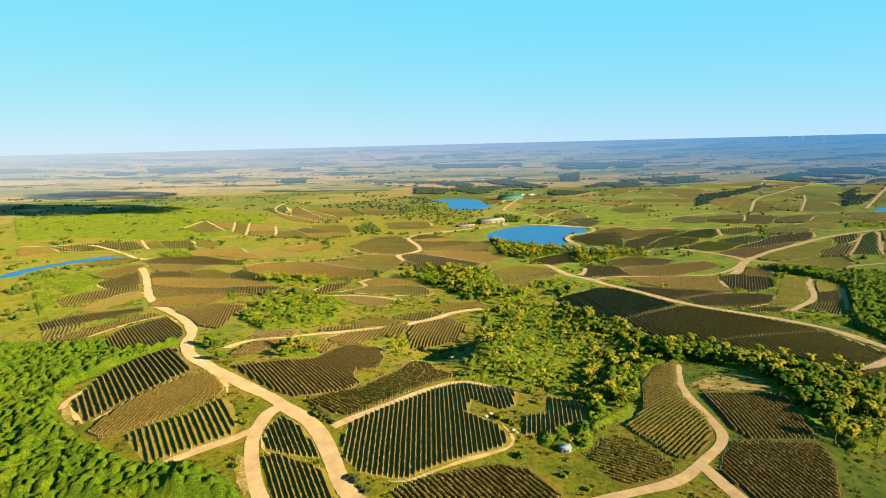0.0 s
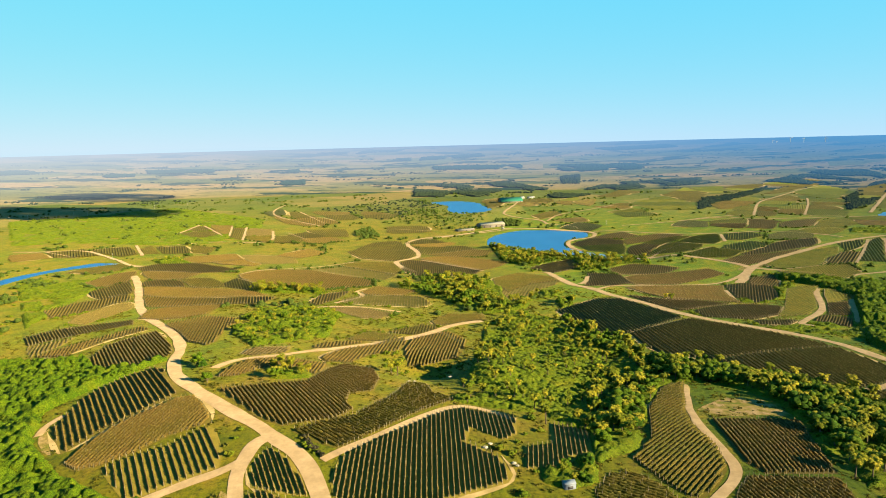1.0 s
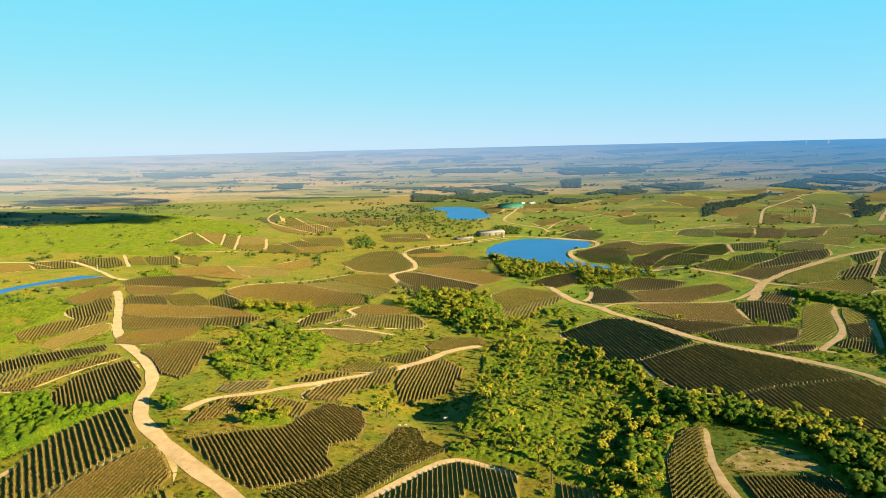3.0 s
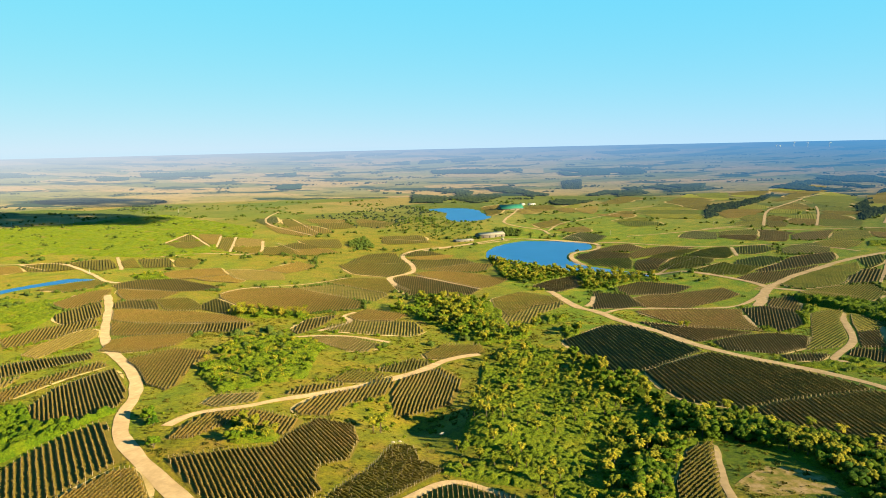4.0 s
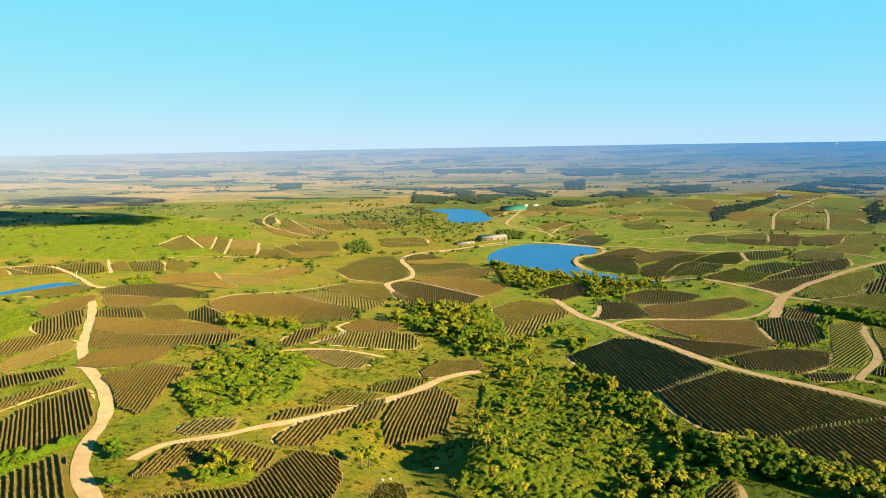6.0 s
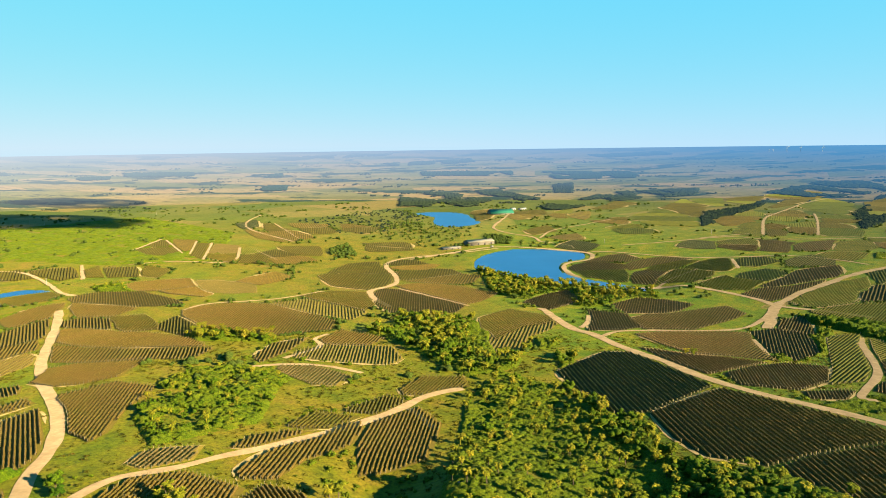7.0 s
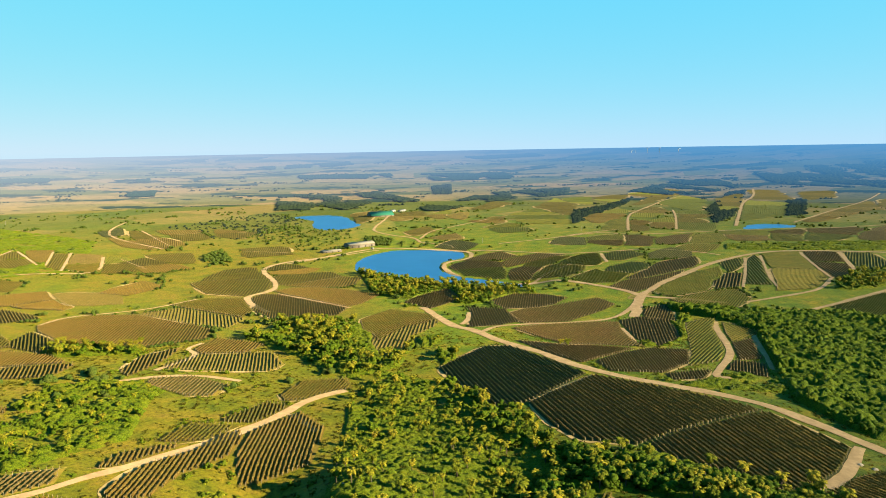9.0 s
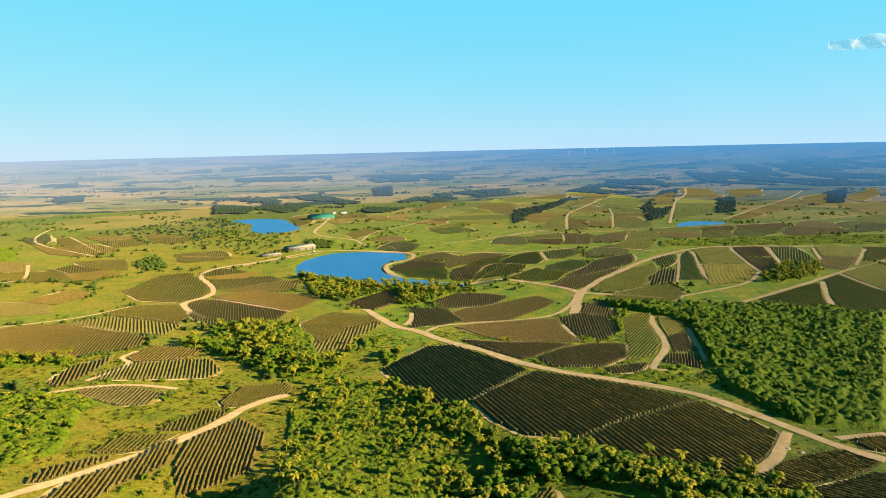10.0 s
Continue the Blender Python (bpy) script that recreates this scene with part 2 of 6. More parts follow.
VINE = {
    "brown": vine_material("autumn_vine_leaves", (0.242, 0.178, 0.0268), (0.282, 0.181, 0.0369), (0.429, 0.322, 0.0803)),
    "dark": vine_material("dry_vine_canes", (0.215, 0.159, 0.043), (0.258, 0.176, 0.0602), (0.516, 0.387, 0.163)),
    "deep": vine_material("dark_vine_leaves", (0.107, 0.129, 0.0269), (0.15, 0.15, 0.0365), (0.388, 0.355, 0.14)),
    "olive": vine_material("olive_vine_leaves", (0.151, 0.145, 0.0138), (0.214, 0.162, 0.0206), (0.344, 0.282, 0.055)),
    "umber": vine_material("umber_vine_leaves", (0.161, 0.129, 0.0258), (0.204, 0.134, 0.0344), (0.388, 0.301, 0.0914)),
    "moss": vine_material("moss_vine_leaves", (0.162, 0.174, 0.0187), (0.236, 0.212, 0.0249), (0.399, 0.361, 0.0623)),
    "green": vine_material("green_vine_leaves", (0.104, 0.146, 0.00972), (0.167, 0.167, 0.0167), (0.264, 0.244, 0.0417)),
    "yellow": vine_material("yellow_vine_leaves", (0.185, 0.206, 0.0118), (0.257, 0.235, 0.0238), (0.37, 0.326, 0.059)),
}
CANES = cane_material()
WIDTH = {"brown": (1.0, 1.05), "dark": (0.5, 0.95), "deep": (0.5, 1.5), "olive": (1.1, 1.05), "umber": (1.0, 1.05), "moss": (1.0, 1.05), "green": (0.95, 1.5), "yellow": (0.95, 1.5)}
POST = earth_material("weathered_post_timber", (0.24, 0.195, 0.115), (0.36, 0.30, 0.19), 3.0, 0.1)
BARE = mottled_earth("bare_earth")
ROCK = earth_material("pale_rock", (0.34, 0.30, 0.25), (0.52, 0.47, 0.40), 1.5, 0.5)
BARK = earth_material("grey_bark", (0.10, 0.075, 0.05), (0.20, 0.155, 0.11), 2.0, 0.4)
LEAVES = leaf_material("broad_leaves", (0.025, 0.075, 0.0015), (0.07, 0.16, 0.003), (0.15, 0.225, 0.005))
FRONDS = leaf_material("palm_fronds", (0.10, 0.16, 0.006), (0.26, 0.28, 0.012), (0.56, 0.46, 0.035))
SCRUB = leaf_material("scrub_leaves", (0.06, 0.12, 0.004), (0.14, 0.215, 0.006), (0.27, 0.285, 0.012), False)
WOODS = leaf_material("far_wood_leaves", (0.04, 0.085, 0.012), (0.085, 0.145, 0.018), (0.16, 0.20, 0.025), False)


# ---------- the lie of the land ----------
HILLS = [
    (-88, 141, 70, 2.7),
    (10, 170, 70, 5.2),
    (104, 128, 70, 2.9),
    (-147, 222, 70, 8.5),
    (-41, 267, 70, 19.7),
    (74, 259, 70, 17.2),
    (174, 200, 70, 9.8),
    (-206, 303, 80, 9.7),
    (-96, 356, 80, 21.5),
    (24, 369, 80, 8.0),
    (142, 340, 80, 14.2),
    (243, 272, 80, 10.3),
    (-276, 400, 100, 11.9),
    (-130, 472, 100, 17.4),
    (33, 489, 100, 3.8),
    (191, 449, 100, 9.6),
    (326, 358, 100, 5.5),
    (-364, 522, 130, 9.8),
    (-171, 616, 130, 9.8),
    (43, 638, 130, 5.8),
    (252, 586, 130, 11.6),
]
MOUNDS = [
    (46, 440, 30, 5.0),
    (24, 418, 18, 6.0),
    (-10, 440, 16, -9.0),
    (3, 408, 14, -4.0),
    (88, 388, 14, -5.0),
    (110, 432, 16, -6.0),
    (74, 334, 12, -4.0),
]
HILLS_BEYOND = [
    (431, 466, 130, 0.6),
    (-482, 683, 170, 8.8),
    (-226, 808, 170, 11.8),
    (57, 838, 170, 6.5),
    (334, 769, 170, 2.3),
    (570, 610, 170, 2.4),
    (-635, 894, 230, 5.5),
    (-298, 1058, 230, 2.6),
    (75, 1097, 230, -5.2),
    (439, 1007, 230, 4.5),
    (750, 797, 230, 6.7),
    (-841, 1177, 300, 5.6),
    (-394, 1395, 300, 3.1),
    (100, 1447, 300, -5.7),
    (582, 1326, 300, 5.5),
    (993, 1049, 300, 6.3),
    (-1117, 1557, 420, 3.8),
    (-524, 1846, 420, 4.4),
    (133, 1915, 420, -0.2),
    (773, 1756, 420, 4.5),
    (1320, 1387, 420, 4.5),
]
LAKES, PLOTS, ROADS = [], [], []


def natural_z(x, y):
    z = np.full(np.shape(x), -20.0)
    for cx, cy, s, h in HILLS + MOUNDS + HILLS_BEYOND:
        z = z + h * np.exp(-((x - cx) ** 2 + (y - cy) ** 2) / (2 * s * s))
    far = np.clip((np.hypot(x, y) - 2400) / 2500, 0, None)
    # the plain lifts to the skyline, a little more to the east than to the west
    return z + (147 + 32 * np.sin(np.arctan2(x, np.abs(y) + 1) - 0.05)) * far**2


def to_edge(x, y, poly):
    """Distance to a polygon's edge, less than nothing inside."""
    x, y = np.atleast_1d(np.asarray(x, float)), np.atleast_1d(np.asarray(y, float))
    p = np.asarray(poly, float)
    e = np.roll(p, -1, 0) - p
    long2 = (e**2).sum(1) + 1e-9
    out = np.empty(x.shape)
    for k in range(0, len(x), 8000):
        u, v = x[k : k + 8000, None] - p[:, 0], y[k : k + 8000, None] - p[:, 1]
        t = np.clip((u * e[:, 0] + v * e[:, 1]) / long2, 0, 1)
        best = np.sqrt(((u - t * e[:, 0]) ** 2 + (v - t * e[:, 1]) ** 2).min(1))
        hit = (v < 0) != (v < e[:, 1])
        inside = (hit & (u < v * e[:, 0] / np.where(np.abs(e[:, 1]) > 1e-9, e[:, 1], 1e-9))).sum(1) % 2 == 1
        out[k : k + 8000] = np.where(inside, -best, best)
    return out


def ground_z(x, y):
    x, y = np.asarray(x, float), np.asarray(y, float)
    z = natural_z(x, y)
    for poly, level, (x0, y0, x1, y1) in LAKES:
        near = (x > x0 - 60) & (x < x1 + 60) & (y > y0 - 60) & (y < y1 + 60)
        if near.any():
            d = to_edge(x[near], y[near], poly)
            k = np.clip(1 - (d - 3) / 45, 0, 1)
            k = k * k * (3 - 2 * k)
            bank = level + np.clip(d, -3, 3) * 0.28
            z[near] = z[near] * (1 - k) + bank * k
    return z


def height(x, y):
    return float(land_z(np.array([x]), np.array([y]))[0])


GRID = []


def land_z(x, y):
    """The ground's height, read from an even grid of it where there is one."""
    if not GRID:
        gx, gy = np.meshgrid(np.arange(-1000.0, 1501.0, 4.0), np.arange(180.0, 2501.0, 4.0))
        GRID.append(ground_z(gx.ravel(), gy.ravel()).reshape(gx.shape))
    g = GRID[0]
    u, v = (np.asarray(x, float) + 1000) / 4, (np.asarray(y, float) - 180) / 4
    i, j = np.floor(u).astype(int), np.floor(v).astype(int)
    out = (i < 0) | (j < 0) | (i >= g.shape[1] - 1) | (j >= g.shape[0] - 1)
    i, j = np.where(out, 0, i), np.where(out, 0, j)
    fu, fv = u - i, v - j
    z = (g[j, i] * (1 - fu) + g[j, i + 1] * fu) * (1 - fv) + (g[j + 1, i] * (1 - fu) + g[j + 1, i + 1] * fu) * fv
    if out.any():
        z = np.where(out, 0, z)
        z[out] = ground_z(np.asarray(x, float)[out], np.asarray(y, float)[out])
    return z


def rounded(poly, times=2, closed=True):
    for _ in range(times):
        pairs = list(zip(poly, poly[1:] + (poly[:1] if closed else [])))
        out = []
        for (ax, ay), (bx, by) in pairs:
            out += [(ax * 0.75 + bx * 0.25, ay * 0.75 + by * 0.25), (ax * 0.25 + bx * 0.75, ay * 0.25 + by * 0.75)]
        poly = out if closed else [poly[0]] + out + [poly[-1]]
    return poly


def sheet(name, verts, faces, mat, parent=None, label="", smooth=False, inner=None, inner_mask=None):
    me = bpy.data.meshes.new(name)
    v = np.asarray(verts, np.float32)
    if isinstance(faces, tuple):
        loops, sizes = faces[0].astype(np.int32), faces[1].astype(np.int32)
    elif isinstance(faces, np.ndarray):
        loops, sizes = faces.ravel().astype(np.int32), np.full(len(faces), faces.shape[1], np.int32)
    else:
        loops, sizes = np.fromiter((i for f in faces for i in f), np.int32), np.fromiter((len(f) for f in faces), np.int32)
    me.vertices.add(len(v))
    me.vertices.foreach_set("co", v.ravel())
    me.loops.add(len(loops))
    me.loops.foreach_set("vertex_index", loops)
    me.polygons.add(len(sizes))
    me.polygons.foreach_set("loop_start", np.r_[0, np.cumsum(sizes)[:-1]].astype(np.int32))
    me.update(calc_edges=True)
    me.materials.append(mat)
    if inner:
        me.materials.append(inner)
        me.polygons.foreach_set("material_index", inner_mask.astype(np.int32))
    if smooth:
        me.shade_smooth()
    ob = new(name, me)
    if parent:
        ob.parent = parent
    if label:
        ob["label"] = label
    return ob


def lake(kind, poly, level):
    poly = rounded(poly)
    xs, ys = [p[0] for p in poly], [p[1] for p in poly]
    LAKES.append((poly, level, (min(xs), min(ys), max(xs), max(ys))))


lake('lake', [(73, 1218), (90, 1309), (122, 1362), (156, 1398), (206, 1393), (263, 1363), (277, 1343), (264, 1273), (232, 1260), (214, 1231), (202, 1180), (209, 1142), (226, 1106), (259, 1071), (291, 1042), (292, 1020), (267, 1013), (227, 1040), (194, 1069), (158, 1086), (125, 1130), (88, 1172)], -23.0)
lake('lake', [(-51, 2089), (10, 2143), (70, 2132), (112, 2063), (121, 1908), (136, 1861), (111, 1796), (58, 1748), (22, 1786), (7, 1891), (24, 1966), (-4, 2037)], -24.0)
lake('pond', [(885, 1440), (935, 1494), (987, 1497), (1020, 1442), (993, 1417), (932, 1420), (872, 1411)], -9.6)
lake('river', [(-541, 835), (-534, 885), (-516, 926), (-492, 962), (-479, 981), (-431, 968), (-464, 951), (-493, 923), (-511, 893), (-514, 854), (-518, 818)], -5.4)


def water_material():
    m, nt, b = material("lake_water", 0.3, 0.12)
    n = noise_at(nt, 0.02, 4)
    finish(nt, b, ramp(nt, n, (0.35, (0.006, 0.095, 0.34)), (0.65, (0.010, 0.12, 0.40))))
    relief(nt, b, noise_at(nt, 0.9, 3), 0.06, 0.05)
    return m


WATER = water_material()
for poly, level, _ in LAKES:
    me = bpy.data.meshes.new("water")
    bm = bmesh.new()
    bm.faces.new([bm.verts.new((x, y, level)) for x, y in poly])
    bmesh.ops.triangulate(bm, faces=bm.faces[:])
    bm.to_mesh(me)
    bm.free()
    me.materials.append(WATER)
    tagged(new("water", me), "calm deep blue lake water between grassy banks", "water", "", "structure")


def land(name, rings, mat):
    fine = np.radians(np.concatenate([np.linspace(-62, 72, 300), np.linspace(74, 296, 60)]))
    r, a = np.meshgrid(rings, fine, indexing="ij")
    x, y = r * np.sin(a), r * np.cos(a)
    z = ground_z(x.ravel(), y.ravel())
    nr, na = r.shape
    i = np.arange((nr - 1) * na).reshape(nr - 1, na)
    j = np.roll(i, -1, axis=1)
    faces = np.stack([i, i + na, j + na, j], -1).reshape(-1, 4)
    return sheet(name, np.stack([x.ravel(), y.ravel(), z], -1), faces, mat, smooth=True)


tagged(land("ground", np.concatenate([np.linspace(1, 140, 12), np.linspace(146, 700, 120), np.geomspace(707, 2520, 150)]), GRASS), "rolling green and dry meadow between the vineyards", "ground", "", "structure")
tagged(land("backdrop", np.geomspace(2519, 4960, 50), PLAIN), "distant plain of pasture and woods with haze painted on", "plain", "", "structure")


# ---------- roads ----------
def along(pts, step):
    """Points at even steps along a bent line, with their sideways directions."""
    p = np.array(pts, float)
    s = np.r_[0, np.cumsum(np.hypot(*np.diff(p, axis=0).T))]
    t = np.linspace(0, s[-1], max(2, int(s[-1] / step) + 1))
    q = np.stack([np.interp(t, s, p[:, 0]), np.interp(t, s, p[:, 1])], -1)
    d = np.gradient(q, axis=0)
    d /= np.maximum(np.hypot(d[:, 0], d[:, 1]), 1e-6)[:, None]
    return q, np.stack([d[:, 1], -d[:, 0]], -1)


def road(pts, width):
    pts = rounded(pts, 3, False)
    q, side = along(pts, 3.0)
    ROADS.append((pts[::2], width))
    far = np.hypot(q[:, 0], q[:, 1])
    rnd = np.random.default_rng(len(ROADS))
    rows = []
    for k in (-0.5, -0.25, 0, 0.25, 0.5):
        wob = np.convolve(rnd.normal(0, 0.16 * width, len(q)), np.hanning(11) / 5, 'same')[: len(q)] if abs(k) == 0.5 and len(q) > 11 else np.zeros(len(q))
        e = q + side * (k * width + wob)[:, None] if abs(k) == 0.5 else q + side * k * width
        z = land_z(e[:, 0], e[:, 1]) + 0.10 + far * 0.0003 + (0.0 if abs(k) == 0.5 else 0.05)
        rows.append(np.c_[e, z])
    v = np.stack(rows, 1).reshape(-1, 3)
    i = (np.arange(len(q) - 1)[:, None] * 5 + np.arange(4)).ravel()
    ob = sheet("road", v, np.stack([i, i + 1, i + 6, i + 5], -1), GRAVEL, smooth=True)
    tagged(ob, "pale gravel track winding between the vineyards", "road", "", "structure")


road([(-30.5, 233.1), (-34.6, 237.3), (-40.3, 246.4), (-47.7, 267.3), (-56.4, 285.0), (-74.0, 304.8), (-95.4, 327.1), (-121.4, 356.9), (-147.0, 391.0), (-161.0, 422.9), (-171.3, 469.2), (-204.6, 532.7), (-249.9, 595.3), (-282, 657), (-330, 769), (-368, 845)], 7.4)
road([(-409, 937), (-390, 934), (-422, 948), (-480, 1031), (-572, 1130), (-620, 1106), (-675, 1113)], 6)
road([(-72.0, 303.0), (-76.5, 299.0), (-79.2, 294.4), (-80.0, 282.6), (-79.3, 266.4), (-72.6, 248.8), (-66.5, 236.6)], 6)
road([(-114.7, 263.6), (-99.2, 271.4), (-86.9, 277.2), (-80.3, 284.0)], 5)
road([(-189.3, 330.5), (-191.8, 340.7), (-187.9, 351.4)], 4)
road([(-129.6, 402.6), (-124.1, 422.2), (-110.0, 427.9), (-91.5, 444.0), (-63.5, 478.0), (-30.2, 517.1), (-7.4, 550.1), (9.8, 579.6), (32.7, 595.4)], 6.5)
road([(-1.1, 551.3), (7.1, 533.8), (13.6, 519.9)], 5)
road([(-47.5, 281.3), (-36.8, 292.6), (-23.1, 309.0), (-7.9, 331.3), (7.9, 354.2), (23.7, 346.3), (33.4, 333.3)], 4)
road([(130, 881), (137, 830), (142, 774), (159, 754), (165.0, 713.9), (188.7, 660.5), (206.4, 607.9), (224.5, 578.5), (247.4, 555.5), (281.3, 526.9), (297.9, 497.5), (308.1, 456.4), (314.3, 430.2), (327.2, 411.0)], 9)
road([(173, 841), (164, 802), (152, 781)], 5)
road([(160, 740), (181, 765), (202, 768), (248, 764), (303, 768), (347, 822), (373, 861)], 5)
road([(293, 730), (279, 672)], 4)
road([(-26, 1288), (66, 1380), (129, 1430), (207, 1398), (281, 1352), (286, 1305), (263, 1251), (228, 1241), (210, 1191), (213, 1120), (248, 1060), (330, 1014), (366, 946), (383, 900), (380, 871), (420, 845), (451, 812)], 8)
road([(382, 874), (442, 939), (496, 979), (551, 1027), (628, 1076), (717, 1116), (797, 1095), (882, 1055)], 9)
road([(384, 876), (349, 815), (326, 774)], 11)
road([(290, 1346), (347, 1291), (406, 1225), (460, 1209), (530, 1206), (571, 1204), (612, 1148), (626, 1104)], 6)
road([(354, 1391), (437, 1405), (531, 1440), (588, 1458), (610, 1397), (726, 1384), (864, 1399), (988, 1383), (1137, 1392), (1369, 1474), (1515, 1504)], 6)
road([(132, 1400), (21, 1340), (-40, 1298), (-67, 1236), (-40, 1138), (-34, 1060), (-47, 1021), (-67, 994), (-56, 935), (-33, 880)], 7)
road([(-30, 1015), (15, 951), (53, 894)], 4)
road([(-240, 838), (-230, 878), (-193, 894), (-156, 918), (-121, 982)], 4)
road([(-116.4, 628.2), (-96.5, 638.0), (-67.5, 640.1), (-37.1, 622.9)], 5)
road([(-99.2, 654.7), (-74.2, 699.4), (-90.0, 717.2), (-78.7, 739.5)], 4)
road([(223, 2034), (193, 1894), (157, 1760), (146, 1679), (179, 1596), (219, 1547), (220, 1477)], 6)
road([(227, 1525), (260, 1622), (286, 1661), (366, 1734), (445, 1829)], 5)
road([(220, 1477), (265, 1426), (267, 1384)], 5)
road([(647, 1468), (796, 1788), (884, 1908), (1018, 2086), (1136, 2255), (1293, 2404)], 6)
road([(981, 1902), (898, 1732), (743, 1449)], 5)
road([(889, 1468), (1077, 1742), (1335, 2119), (1508, 2311), (1658, 2542)], 8)
road([(1049, 1501), (1414, 1812), (1720, 2049), (1940, 2243)], 6)
road([(515, 762), (577, 786), (681, 830), (762, 869), (869, 910)], 6)
road([(471, 810), (551, 829), (596, 846), (654, 902)], 5)
road([(649, 895), (681, 962), (752, 1092)], 4)
road([(714, 933), (808, 1076)], 6)
road([(674, 818), (619, 755), (586, 710)], 6)
road([(731, 851), (705, 780), (699, 754)], 4)
road([(791, 945), (870, 1045)], 5)
road([(517, 881), (587, 981), (643, 1068)], 4)
road([(555, 871), (586, 932), (676, 1078)], 3.5)
road([(392, 1122), (315, 1039), (299, 1028)], 5)
road([(634, 1489), (552, 1460), (514, 1441)], 6)
road([(135.1, 397.2), (120.9, 346.0), (119.1, 309.9), (118.8, 280.0), (99.0, 258.4), (85.9, 245.4), (63.1, 238.4), (40.0, 230.0), (10.0, 224.0)], 4.6)
road([(99.0, 258.4), (103.5, 242.0), (106.9, 235.1), (110.0, 218.0)], 5.5)
road([(385, 729), (353, 655), (333, 620), (304.9, 591.3), (288.6, 571.3), (299.6, 568.2)], 6)
road([(300.8, 450.3), (282.0, 433.1), (264.1, 416.6), (242.4, 404.6)], 6)
road([(361.9, 442.8), (324.0, 440.1)], 5)
road([(398, 688), (362, 616), (345, 586)], 4)
road([(937, 1011), (800, 892)], 5)
road([(471, 1194), (445, 1110)], 5)
road([(-499, 1331), (-508, 1492)], 5)
road([(-493, 1471), (-401, 1300)], 4)
road([(-330, 1383), (-288, 1207), (-383, 1229), (-444, 1187)], 5)
road([(-432, 1460), (-391, 1301)], 4)
road([(-397, 1442), (-351, 1244)], 4)
road([(-508, 1176), (-447, 1055)], 5)
road([(-439, 1995), (-434, 1814), (-388, 1651), (-254, 1476)], 5)
road([(-356, 1779), (-249, 1514)], 4)
road([(-298, 1361), (-235, 1254)], 4)
road([(-620, 1106), (-552, 1053)], 4)


def bare_patch(poly):
    """Worn or dug open ground: a ragged sheet just over the grass."""
    poly = rounded(poly, 2)
    rnd = np.random.default_rng(len(poly) + int(abs(poly[0][0])))
    c = np.mean(poly, axis=0)
    out = [tuple(c + (np.array(q) - c) * rnd.uniform(0.82, 1.12)) for q in poly]
    q = np.array([tuple(c)] + [tuple(c + (np.array(o) - c) * 0.5) for o in out] + out)
    z = land_z(q[:, 0], q[:, 1]) + 0.14
    n = len(out)
    faces = [[0, 1 + k, 1 + (k + 1) % n] for k in range(n)] + [[1 + k, 1 + n + k, 1 + n + (k + 1) % n, 1 + (k + 1) % n] for k in range(n)]
    tagged(sheet("bare_ground", np.c_[q, z], faces, BARE), "worn bare pinkish earth beside the plots", "bare ground", "", "structure")


bare_patch([(124.8, 346.2), (140.0, 370.0), (159.1, 378.7), (172.4, 373.1), (176.8, 357.5), (170.1, 348.3), (147.8, 344.0)])
bare_patch([(-86.3, 263.0), (-77.0, 266.1), (-72.2, 248.7), (-72.5, 239.9), (-77.7, 243.9), (-81.7, 254.6)])
bare_patch([(-186.5, 323.7), (-190.8, 337.2), (-187.4, 337.8), (-179.7, 321.4), (-169.9, 307.5), (-176.9, 312.4)])
bare_patch([(366, 878), (407, 903), (402, 879), (380, 864), (360, 859)])
bare_patch([(14.7, 339.1), (24.0, 351.4), (33.1, 338.8), (28.3, 332.3)])


# ---------- vineyards ----------
post_me = None


def post_mesh():
    bm = bmesh.new()
    bmesh.ops.create_cone(bm, cap_ends=True, segments=5, radius1=0.13, radius2=0.10, depth=2.1, matrix=Matrix.Translation((0, 0, 0.95)))
    me = bpy.data.meshes.new("end_post")
    bm.to_mesh(me)
    bm.free()
    me.materials.append(POST)
    return me


def crossings(poly, o, d):
    """Where the line o + s * d crosses the polygon's edges, as pairs of s."""
    n = np.array([-d[1], d[0]])
    p = np.array(poly) - o
    h, s = p @ n, p @ d
    out = []
    for a in range(len(poly)):
        b = (a + 1) % len(poly)
        if (h[a] > 0) != (h[b] > 0):
            out.append(s[a] + (s[b] - s[a]) * h[a] / (h[a] - h[b]))
    out.sort()
    return list(zip(out[::2], out[1::2]))


